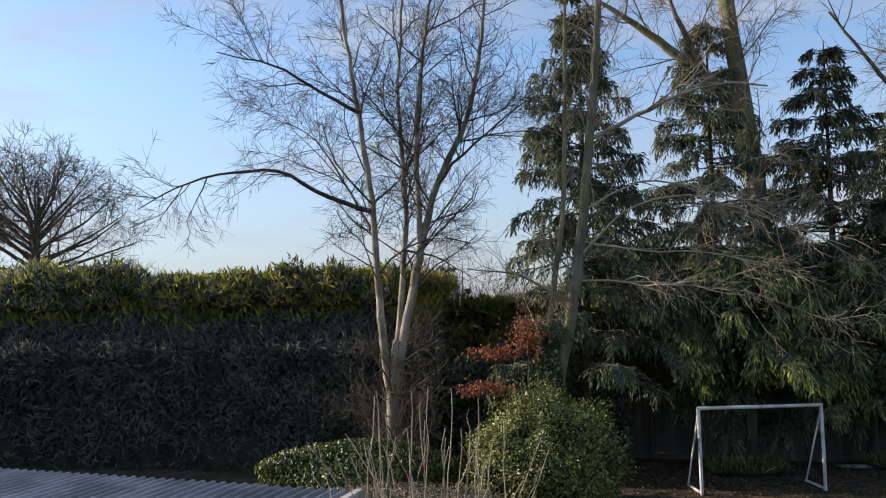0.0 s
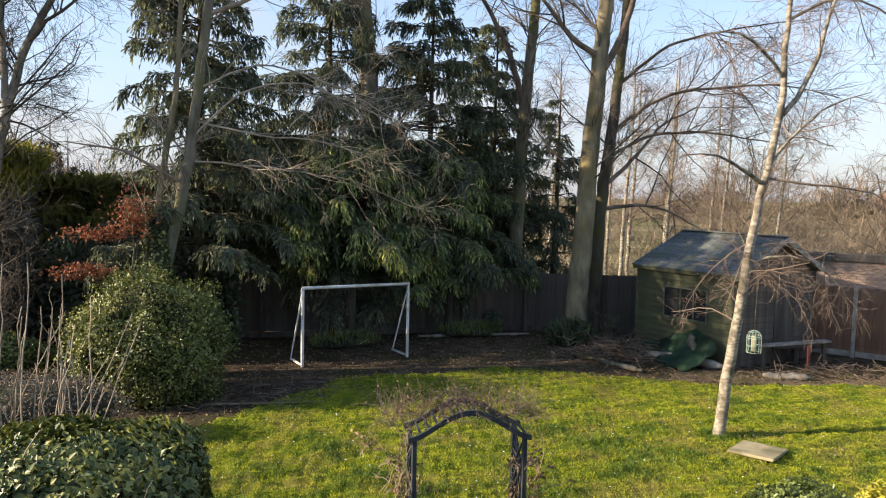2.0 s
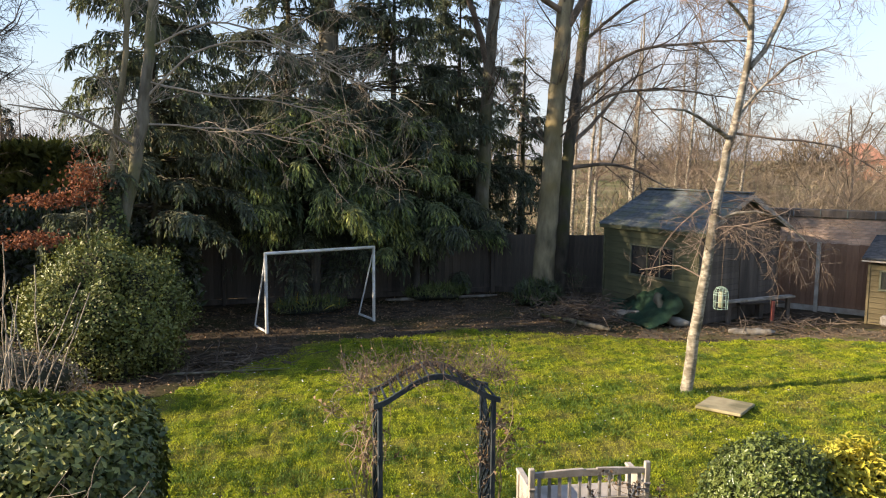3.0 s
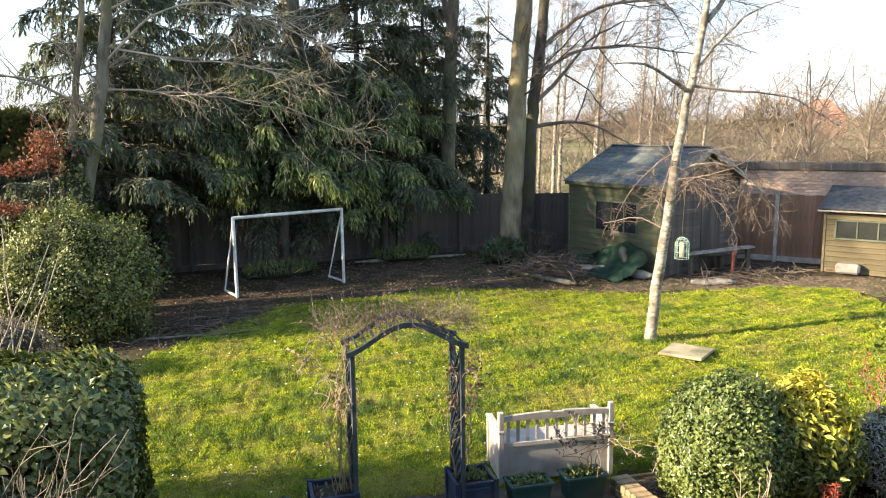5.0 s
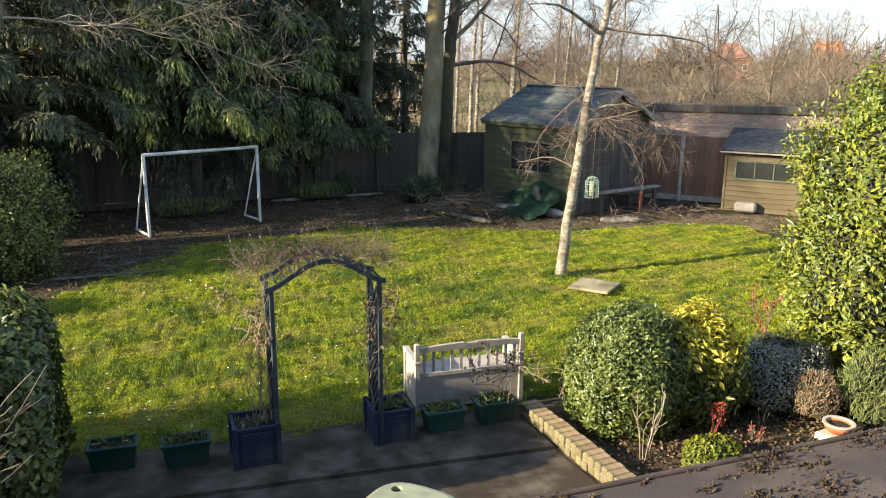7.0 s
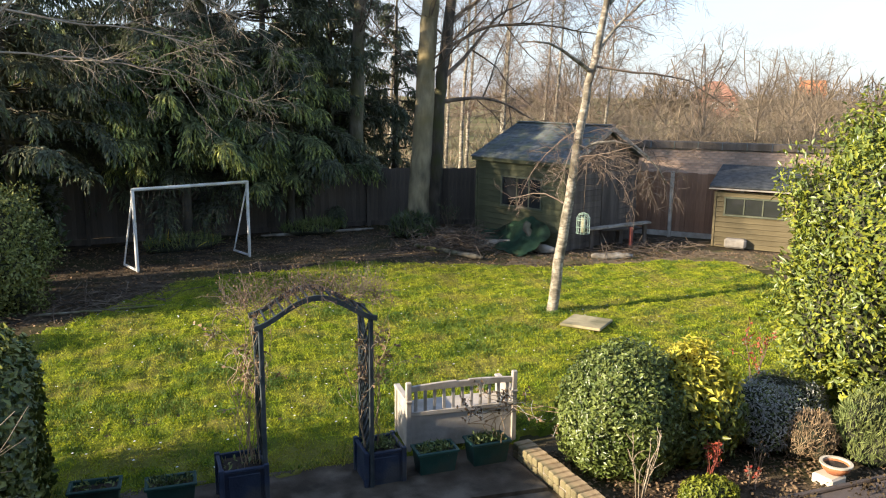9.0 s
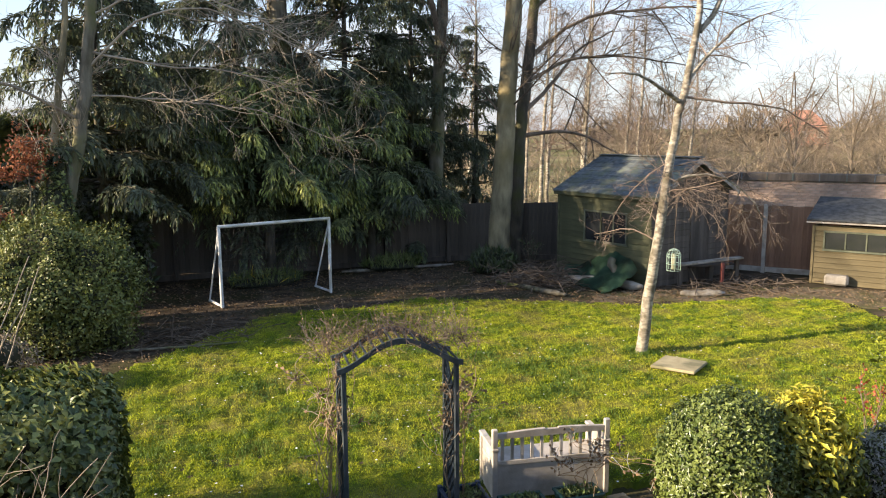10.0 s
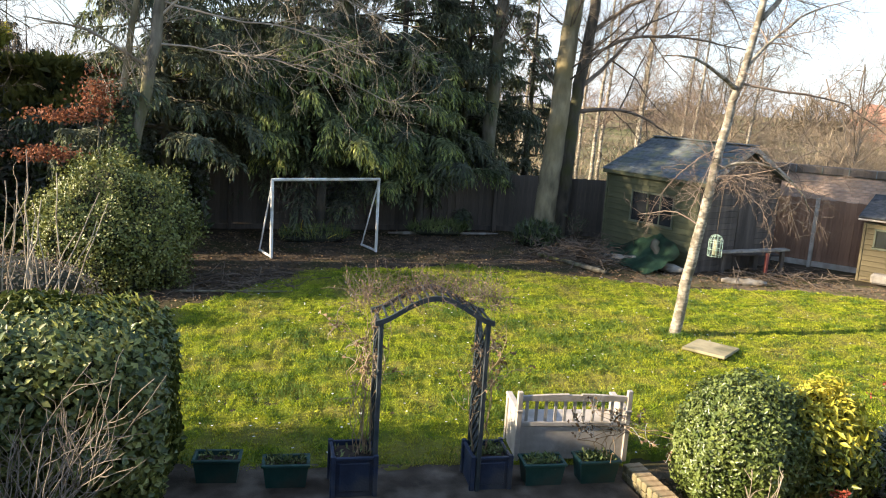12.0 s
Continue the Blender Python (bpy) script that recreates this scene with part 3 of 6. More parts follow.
tagged(part("path_litter", leaves(pp, rng.normal(size=pp.shape) * [1, 1, 0.3], rng.normal(size=pp.shape) * 0.4 + [0, 0, 1], 0.06, 0.035), M_LITTER, kind="stuff"), "dry leaves and chips over the earth path", "leaves")

# ---- patio ----
strip = part("pavement", sheet([(-0.8, 6.62), (1.91, 6.04), (5.16, 5.27), (5.26, 6.32), (0.6, 7.42), (-0.6, 7.68)], -0.15, 0.03), M_CONC, kind="structure")
tagged(strip, "raised strip of dark damp paving below the pots", "pavement")
low = part("patio", sheet([(-2.4, 0.6), (4.9, 0.0), (5.16, 5.255), (1.91, 6.025), (-0.8, 6.60), (-2.0, 6.9)], -0.15, -0.006), M_CONC, kind="structure")
tagged(low, "worn grey concrete patio with damp stains", "patio")

# ---- hedges and tree belt ----
def cypress_hedge(name, label, x0, x1, y, depth, h, n, seed, top=0.25, mats=(M_HEDGED, M_HEDGEY), leaf=(0.30, 0.32), yaw=0.0):
    """A tall clipped conifer hedge along x: uneven inner body and n fan sprays in its front, top and ends."""
    rng = np.random.default_rng(seed)
    L = x1 - x0
    t = thing(name, at(x0, y, 0, yaw), label, "hedge")
    bm = bmesh.new()
    nx, nz = int(L / 0.35), int(h / 0.35)
    face = [[None] * (nz + 3) for _ in range(nx + 1)]
    for i in range(nx + 1):
        for j in range(nz + 3):
            u, s = i / nx * L, min(j, nz) / nz * h
            lump = noise.noise(Vector((u * 0.7, s * 0.8, seed))) * 0.3
            hh = (1 + 0.05 * noise.noise(Vector((u * 0.35, 3.0, seed))))
            face[i][j] = bm.verts.new((u, 0.25 + lump + max(0, s - h + 1.6) * 1.25 if j <= nz else 2.0 + depth * (j - nz) / 2, s * hh - 0.15 + (lump * 0.3 if j >= nz else 0)))
    for i in range(nx):
        for j in range(nz + 2):
            bm.faces.new((face[i][j], face[i + 1][j], face[i + 1][j + 1], face[i][j + 1]))
    # Dark solid core: shaded depth of the hedge put into colour.
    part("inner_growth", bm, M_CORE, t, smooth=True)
    m = n // 3
    u = rng.uniform(-0.1, L + 0.1, m)
    f = rng.random(m) < 0.75
    s = np.where(f, h * np.sqrt(rng.random(m)), h)
    hh = np.array([1 + 0.05 * noise.noise(Vector((a * 0.35, 3.0, seed))) for a in u])
    lump = np.array([noise.noise(Vector((a * 0.7, b * 0.8, seed))) * 0.3 for a, b in zip(u, s)])
    pos = np.stack([u, np.where(f, 0.18 + lump - rng.random(m) * 0.2 + np.maximum(0, s - h + 1.6) * 1.25, rng.uniform(1.7, depth + 2.0, m)), s * hh - 0.15 + np.where(f, 0, rng.random(m) * top)], 1)
    out = np.where(f[:, None], np.array([[0, -1.0, 0.1]]), np.array([[0, 0, 1.0]]))
    P, W, U = [], [], []
    for k in range(3):
        P.append(pos + rng.normal(0, 0.03, pos.shape))
        W.append(out * 0.3 + rng.normal(0, 0.55, pos.shape) + [0, 0, 0.35 if k else 0.0])
        U.append(rng.normal(0, 0.5, pos.shape) + out * 0.7 + [0, 0, 0.5])
    P, W, U = np.concatenate(P), np.concatenate(W), np.concatenate(U)
    ln = leaf[0] * (0.5 + rng.random(len(P)))
    # Top sprays take the last, brightest colour: the sunlit band painted by height.
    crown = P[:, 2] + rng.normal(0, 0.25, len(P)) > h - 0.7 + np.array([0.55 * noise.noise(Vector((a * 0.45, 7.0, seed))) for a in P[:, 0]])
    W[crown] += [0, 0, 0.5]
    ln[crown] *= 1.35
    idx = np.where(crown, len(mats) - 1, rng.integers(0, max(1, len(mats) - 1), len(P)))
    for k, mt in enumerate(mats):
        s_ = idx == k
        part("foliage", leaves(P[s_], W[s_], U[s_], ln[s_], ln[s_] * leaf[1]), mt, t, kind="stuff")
    return t


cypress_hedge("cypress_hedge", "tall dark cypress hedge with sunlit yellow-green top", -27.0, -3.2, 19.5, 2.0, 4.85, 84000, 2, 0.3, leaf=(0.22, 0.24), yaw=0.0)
# Added out of view: its shadow darkens the lower part of the tall hedge.
cypress_hedge("cypress_hedge", "unseen hedge added to shade the foot of the tall hedge", -19.8, -4.8, 4.0, 1.5, 3.4, 20000, 3, 0.2, leaf=(0.24, 0.3), yaw=90.0)
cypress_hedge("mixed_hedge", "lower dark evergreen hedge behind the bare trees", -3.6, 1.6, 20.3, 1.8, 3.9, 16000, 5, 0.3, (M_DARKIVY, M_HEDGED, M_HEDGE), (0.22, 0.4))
cypress_hedge("mixed_hedge", "dark evergreen growth behind the board fence", 1.4, 10.9, 23.6, 1.8, 5.0, 22000, 6, 0.8, (M_DARKIVY, M_CONIF, M_CONIFM), (0.26, 0.3))
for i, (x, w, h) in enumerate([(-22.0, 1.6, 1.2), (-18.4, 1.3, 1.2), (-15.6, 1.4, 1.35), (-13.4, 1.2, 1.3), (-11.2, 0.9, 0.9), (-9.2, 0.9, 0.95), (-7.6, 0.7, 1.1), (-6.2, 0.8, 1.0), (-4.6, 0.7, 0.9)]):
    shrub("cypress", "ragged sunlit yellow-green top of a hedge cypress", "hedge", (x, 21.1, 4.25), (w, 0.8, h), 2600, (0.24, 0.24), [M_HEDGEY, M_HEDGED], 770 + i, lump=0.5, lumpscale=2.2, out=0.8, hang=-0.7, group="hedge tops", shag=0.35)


def conifer(name, label, base, h, rad, nb, seed, mats, first=0.12, per=8.0, ln=0.155, power=0.8, trunk=0.16, hang=0.5, tip=0.35):
    """A conifer: trunk, drooping boughs, and on both sides of each bough hanging branchlets feathered with needle sprays. mats: old growth and new growth at the tips."""
    rng = np.random.default_rng(seed)
    t = thing(name, at(*base), label, "tree")
    w, b = Wood(), Wood()
    w.tube(np.stack([np.linspace(0, 0.1, 9), np.zeros(9), np.linspace(-0.1, h, 9)], 1), np.linspace(trunk, 0.015, 9), 8)
    P, W, U, S = [], [], [], []
    k = np.linspace(0, 1, 6)
    down = np.array([0, 0, -1.0])
    for i in range(nb):
        s = (i + rng.random()) / nb
        s = first + (1 - first) * min((math.floor(s * 17) + rng.random() * 0.45) / 17 + 0.01, 0.99)
        r = rad * ((1 - s) ** power + 0.03) * (0.5 + 0.6 * rng.random())
        a = rng.random() * 2 * math.pi
        o = np.array([math.cos(a), math.sin(a), 0])
        side = np.cross(o, [0, 0, 1.0])
        droop = r * (0.12 + 0.45 * (1 - s) * rng.random())
        pts = np.array([0, 0, s * h]) + o * (k * r)[:, None] - down * (0.12 * r * k - droop * k ** 2 + 0.08 * r * k ** 4)[:, None]
        pts[1:] += rng.normal(0, 0.03 * r, (5, 3))
        b.tube(pts, np.linspace(0.010 + 0.010 * r, 0.003, 6), 4)
        m = int(per * (r + 0.25)) * 2
        q = np.sqrt(rng.random(m)) * 0.88 + 0.12
        q[:2] = 1.0
        at_ = np.stack([np.interp(q, k, pts[:, c]) for c in range(3)], 1)
        sg = np.where(np.arange(m) % 2, 1.0, -1.0)[:, None]
        lb = (0.16 + 0.24 * r * (1.15 - q) * rng.random(m) + 0.10 * rng.random(m))[:, None]
        way = side * sg * rng.uniform(0.3, 1.0, (m, 1)) + o * rng.uniform(0.4, 0.9, (m, 1)) + rng.normal(0, 0.12, (m, 3))
        fall = (hang * (0.35 + 0.65 * rng.random((m, 1)))) * min(1.0, 0.35 + r / 2.2)
        kk = 9
        for j in range(kk):
            f = (j + 0.5) / kk
            tan = way * lb + down * 2 * f * fall
            tan = tan / (np.linalg.norm(tan, axis=1)[:, None] + 1e-9)
            lat = np.cross(tan, [0, 0, 1.0]) * (0.75 if j % 2 else -0.75)
            P.append(at_ + way * lb * f + down * fall * f * f + rng.normal(0, 0.012, (m, 3)))
            W.append(tan + lat * (1 - 0.6 * f) + rng.normal(0, 0.18, (m, 3)))
            U.append(np.array([0, 0, 0.8]) + o * 0.5 + rng.normal(0, 0.45, (m, 3)))
            S.append(np.full(m, f) * q)
    part("trunk", w.mesh("trunk"), M_BARKD, t, smooth=True)
    part("bough_framework", b.mesh("bough_framework"), M_BARKD, t, kind="stuff")
    P, W, U, S = (np.concatenate(c) for c in (P, W, U, S))
    l = ln * (0.6 + 0.8 * rng.random(len(P)))
    new_growth = (S > 0.45) & (rng.random(len(P)) < tip)
    for s_, mt in ((~new_growth, mats[0]), (new_growth, mats[-1])):
        if s_.any():
            part("needle_foliage", leaves(P[s_], W[s_], U[s_], l[s_], l[s_] * 0.27), mt, t, kind="stuff")
    return t


CON = "dark drooping conifer in the belt behind the goal"
conifer("conifer", CON, (0.7, 20.2, 0), 12.8, 3.5, 200, 21, [M_CONIF, M_CONIFM], 0.2, 8.5, power=0.8)
conifer("conifer", CON + ", tall", (4.3, 22.3, 0), 12.2, 3.7, 200, 22, [M_CONIF, M_CONIFM], 0.12, 8.5, power=0.75, tip=0.2)
conifer("conifer", CON + ", pointed", (7.3, 22.0, 0), 11.2, 3.7, 200, 23, [M_CONIF, M_CONIFM], 0.1, 8.5, power=0.8, tip=0.3)
conifer("conifer", CON + ", broad", (9.9, 23.4, 0), 9.8, 3.5, 180, 24, [M_CONIF, M_CONIFM], 0.1, 8.0, power=0.8, tip=0.2)
conifer("conifer", "broad bright green conifer with boughs hanging behind the goal", (4.6, 20.0, 0), 5.6, 3.3, 95, 25, [M_CONIFM, M_CONIFL], 0.42, 15.0, 0.15, power=0.45, hang=0.55, tip=0.6)
conifer("conifer", "broad bright green conifer with boughs hanging over the fence", (7.6, 20.7, 0), 5.2, 2.7, 70, 26, [M_CONIFM, M_CONIFL], 0.36, 14.0, 0.15, power=0.5, hang=0.5, tip=0.45)
conifer("conifer", CON + ", thin", (12.6, 24.2, 0), 7.6, 2.0, 80, 27, [M_CONIF, M_CONIFM], 0.1, 8.0, tip=0.2)

SPEC = [(4.4, 2.4, 48, 0.03, 0.16, 0.22), (6.2, 1.15, 46, 0.0, 0.2, 0.12), (7.0, 0.55, 42, -0.05, 0.2, 0.1)]
bare_tree("multi_stem_tree", "bare many-stemmed tree with pale sunlit forks before the hedge", [
    (0.36, 0.17, [(-3.85, 18.0, -0.1), (-3.88, 18.0, 1.0), (-3.90, 18.0, 2.0), (-3.86, 18.02, 2.7), (-3.78, 18.06, 3.4)]),
    (0.17, 0.05, [(-3.96, 18.0, 2.2), (-4.12, 17.9, 3.6), (-4.22, 17.9, 5.0), (-4.27, 17.9, 6.5), (-4.59, 17.8, 9.0), (-4.9, 17.8, 10.9), (-5.2, 17.8, 13.5)]),
    (0.21, 0.05, [(-3.86, 18.0, 2.2), (-3.60, 18.1, 3.6), (-3.34, 18.1, 4.75), (-3.08, 18.1, 6.0), (-2.82, 18.2, 7.05), (-1.95, 18.3, 8.8), (-1.65, 18.3, 10.3), (-1.4, 18.3, 12.5)]),
    (0.14, 0.04, [(-3.86, 18.0, 2.6), (-3.72, 18.2, 4.0), (-3.63, 18.2, 5.3), (-3.54, 18.3, 6.4), (-3.66, 18.4, 8.0), (-3.75, 18.4, 9.4), (-3.5, 18.4, 13.0)]),
    (0.12, 0.04, [(-3.2, 18.1, 5.7), (-3.18, 17.8, 8.3), (-2.99, 17.7, 10.1), (-2.5, 17.7, 12.8)]),
    (0.10, 0.02, [(-4.3, 17.9, 6.5), (-5.71, 17.6, 7.0), (-6.3, 17.5, 7.6), (-7.77, 17.4, 7.55), (-8.97, 17.3, 7.3), (-10.0, 17.2, 6.7)]),
    (0.07, 0.02, [(-2.82, 18.2, 7.05), (-2.34, 18.0, 7.6), (-1.53, 17.9, 8.26), (-0.6, 17.8, 8.9)]),
    (0.08, 0.02, [(-4.55, 17.8, 8.9), (-5.75, 17.7, 9.6), (-6.63, 17.6, 10.2), (-8.1, 17.6, 10.6)]),
    (0.06, 0.015, [(-4.25, 17.9, 5.9), (-5.2, 18.6, 7.4), (-6.2, 18.9, 8.8), (-7.2, 19.0, 9.2)]),
], SPEC, 31, M_PALE, M_TWIGD, 0.62, 0.005)
bare_tree("ivy_tree", "slender leaning bare tree with ivy on its foot", [
    (0.17, 0.06, [(-0.12, 17.5, -0.1), (-0.05, 17.5, 2.2), (0.17, 17.5, 3.2), (0.48, 17.5, 4.6), (0.72, 17.5, 6.5), (0.96, 17.5, 8.5), (1.14, 17.5, 10.4), (1.4, 17.5, 13.5)]),
    (0.06, 0.02, [(0.9, 17.5, 7.9), (1.9, 17.2, 8.3), (3.4, 16.9, 8.9), (4.6, 16.8, 8.7)]),
    (0.03, 0.008, [(0.55, 17.5, 5.2), (1.6, 17.1, 6.3), (2.9, 16.8, 6.5), (4.8, 16.5, 5.7), (5.9, 16.4, 5.2)]),
    (0.028, 0.008, [(0.6, 17.5, 5.6), (1.8, 17.0, 5.3), (3.4, 16.7, 5.2), (5.4, 16.4, 4.5)]),
    (0.026, 0.008, [(0.7, 17.5, 6.3), (2.0, 16.9, 6.9), (3.6, 16.5, 6.4), (5.0, 16.2, 5.6), (6.0, 16.1, 4.9)]),
    (0.026, 0.008, [(0.5, 17.5, 4.7), (2.2, 16.9, 4.6), (3.9, 16.5, 4.4), (5.2, 16.2, 3.8)]),
    (0.04, 0.012, [(0.4, 17.5, 4.2), (-0.8, 17.0, 4.9), (-1.9, 16.8, 5.0)]),
], [(3.6, 1.9, 42, 0.0, 0.13, 0.2), (4.6, 0.95, 40, -0.02, 0.16, 0.1), (4.6, 0.45, 38, -0.05, 0.16, 0.1)], 32, M_BARK, M_TWIGP, 0.95, 0.0038)
bare_tree("thin_tree", "thin yellowish bare stem beside the ivy tree", [
    (0.09, 0.03, [(-0.35, 17.7, -0.1), (-0.27, 17.7, 2.7), (-0.09, 17.7, 4.36), (0.21, 17.7, 5.9), (0.33, 17.7, 7.85), (0.4, 17.7, 10.4), (0.5, 17.7, 12.5)]),
], [(4.5, 1.5, 55, 0.05, 0.16, 0.25), (4.6, 0.7, 45, 0.02, 0.2, 0.1), (4.0, 0.35, 42, 0.0, 0.2, 0.1)], 33, M_GOLD, M_TWIGP)
ASHSPEC = [(2.8, 2.8, 50, 0.02, 0.12, 0.3), (4.4, 1.4, 43, 0.01, 0.15, 0.1), (5.4, 0.65, 40, -0.03, 0.17, 0.1)]
bare_tree("ash_tree", "tall bare tree with golden lichen on its trunk", [
    (0.33, 0.15, [(10.88, 19.2, -0.1), (10.92, 19.2, 0.8), (11.05, 19.2, 2.8), (11.22, 19.2, 5.6), (11.4, 19.2, 8.0), (11.6, 19.2, 10.0), (11.8, 19.2, 14.0)]),
    (0.10, 0.02, [(11.38, 19.2, 8.0), (10.39, 19.0, 8.4), (9.71, 18.9, 9.1), (8.6, 18.8, 10.2)]),
    (0.12, 0.03, [(11.3, 19.2, 7.3), (11.9, 18.8, 8.6), (12.3, 18.6, 10.4), (12.9, 18.5, 12.5)]),
], ASHSPEC, 34, M_GOLD, M_TWIG)
bare_tree("dark_tree", "bare dark tree with long level limbs reaching sideways", [
    (0.22, 0.10, [(11.85, 20.0, -0.1), (11.9, 20.0, 1.0), (12.04, 20.0, 4.0), (12.35, 20.0, 6.2), (12.62, 20.0, 9.0), (12.9, 20.0, 13.0)]),
    (0.065, 0.012, [(12.1, 20.0, 3.75), (13.29, 19.8, 3.95), (14.2, 19.6, 3.7), (15.4, 19.5, 3.1)]),
    (0.06, 0.012, [(12.3, 20.0, 6.0), (13.2, 19.7, 6.8), (14.4, 19.4, 7.3), (17.4, 19.0, 7.6), (19.5, 18.8, 7.3)]),
    (0.055, 0.012, [(12.25, 20.0, 5.3), (13.4, 19.6, 6.0), (15.2, 19.3, 6.1), (17.6, 19.0, 5.8)]),
    (0.055, 0.012, [(12.5, 20.0, 7.4), (13.8, 19.6, 8.6), (16.0, 19.3, 9.2), (18.4, 19.0, 9.6)]),
    (0.07, 0.02, [(12.1, 20.0, 4.4), (13.2, 20.3, 5.2), (14.4, 20.6, 6.4), (15.8, 20.8, 7.0)]),
], ASHSPEC, 35, M_BARKD, M_TWIG)
bare_tree("forked_tree", "tall bare trunk rising out of the conifers with a forked limb", [
    (0.26, 0.12, [(10.1, 22.0, -0.1), (10.3, 22.0, 4.9), (10.42, 22.0, 7.2), (10.7, 22.0, 10.3), (10.9, 22.0, 14)]),
    (0.11, 0.03, [(10.3, 22.0, 6.9), (10.0, 22.0, 8.1), (9.4, 22.0, 9.3), (8.7, 22.0, 10.3), (7.6, 22.0, 12.0)]),
], ASHSPEC, 36, M_BARK, M_TWIG)
bare_tree("big_tree", "thick ivy-dark trunk with golden upper limbs above the conifers", [
    (0.36, 0.2, [(5.7, 21.9, -0.1), (5.6, 21.9, 5.0), (5.35, 21.9, 8.5), (4.95, 21.9, 11.8), (4.8, 21.9, 14.0)]),
    (0.20, 0.06, [(5.15, 21.9, 9.4), (4.2, 21.8, 10.4), (3.3, 21.7, 11.2), (1.5, 21.6, 12.6)]),
    (0.12, 0.04, [(4.3, 21.8, 10.3), (3.6, 21.4, 11.6), (3.2, 21.4, 12.8)]),
], ASHSPEC, 37, M_BARK, M_TWIG)
bare_tree("birch", "slender crooked birch on the lawn with hanging twigs", [
    (0.105, 0.03, [(9.22, 10.6, -0.08), (9.26, 10.6, 0.25), (9.40, 10.6, 1.2), (9.69, 10.6, 3.28), (9.91, 10.6, 4.45), (10.24, 10.6, 5.4), (10.24, 10.6, 6.7), (10.31, 10.6, 7.5), (10.4, 10.6, 9.2)]),
    (0.05, 0.015, [(10.26, 10.6, 5.6), (10.72, 10.5, 6.2), (10.93, 10.4, 7.2), (11.3, 10.3, 8.4)]),
    (0.045, 0.008, [(9.87, 10.6, 4.42), (9.5, 10.4, 4.62), (9.1, 10.3, 4.6), (8.6, 10.1, 4.9), (7.9, 10.0, 4.8)]),
    (0.035, 0.008, [(10.0, 10.6, 4.7), (10.69, 10.8, 5.3), (11.64, 11.0, 5.9), (12.8, 11.2, 6.2)]),
    (0.03, 0.006, [(9.66, 10.6, 3.0), (10.1, 10.4, 3.25), (10.58, 10.3, 3.2), (11.2, 10.2, 2.9), (11.55, 10.2, 2.3)]),
    (0.02, 0.005, [(9.62, 10.6, 2.8), (10.3, 10.2, 3.0), (10.9, 10.0, 2.5), (11.1, 9.9, 1.9)]),
    (0.02, 0.005, [(9.72, 10.6, 3.4), (9.2, 10.9, 3.0), (8.8, 11.1, 2.4), (8.7, 11.1, 1.9)]),
    (0.025, 0.006, [(9.95, 10.6, 4.5), (10.8, 10.2, 4.4), (11.8, 10.0, 4.3), (12.7, 9.8, 3.7)]),
    (0.035, 0.008, [(10.24, 10.6, 6.2), (9.6, 10.4, 6.7), (8.8, 10.2, 6.9), (8.0, 10.0, 6.6)]),
    (0.03, 0.008, [(10.28, 10.6, 7.2), (11.1, 10.4, 7.7), (12.0, 10.3, 7.5), (12.8, 10.2, 6.9)]),
    (0.018, 0.005, [(9.68, 10.6, 3.1), (10.3, 10.5, 3.0), (10.8, 10.5, 2.6), (11.1, 10.5, 2.0)]),
    (0.018, 0.005, [(9.68, 10.6, 3.2), (10.2, 10.8, 3.3), (10.9, 11.0, 3.0), (11.5, 11.1, 2.4)]),
    (0.018, 0.005, [(9.66, 10.6, 2.9), (10.1, 10.3, 2.8), (10.5, 10.2, 2.4), (10.7, 10.1, 1.8)]),
    (0.016, 0.005, [(9.7, 10.6, 3.3), (10.4, 10.5, 3.4), (11.1, 10.4, 3.2), (11.6, 10.4, 2.7), (11.8, 10.4, 2.0)]),
    (0.016, 0.005, [(9.7, 10.6, 3.2), (9.3, 10.2, 3.3), (8.9, 10.0, 2.9), (8.7, 9.9, 2.3)]),
], [(6.5, 1.15, 58, -0.04, 0.17, 0.2), (9.0, 0.65, 46, -0.10, 0.2, 0.1), (8.5, 0.36, 42, -0.10, 0.2, 0.1)], 38, M_BIRCH, M_TWIGR, 1.0, 0.0026,
    [(12.0, 0.5, 65, -0.10, 0.28, 0.15), (9.0, 0.28, 50, -0.12, 0.25, 0.1)])

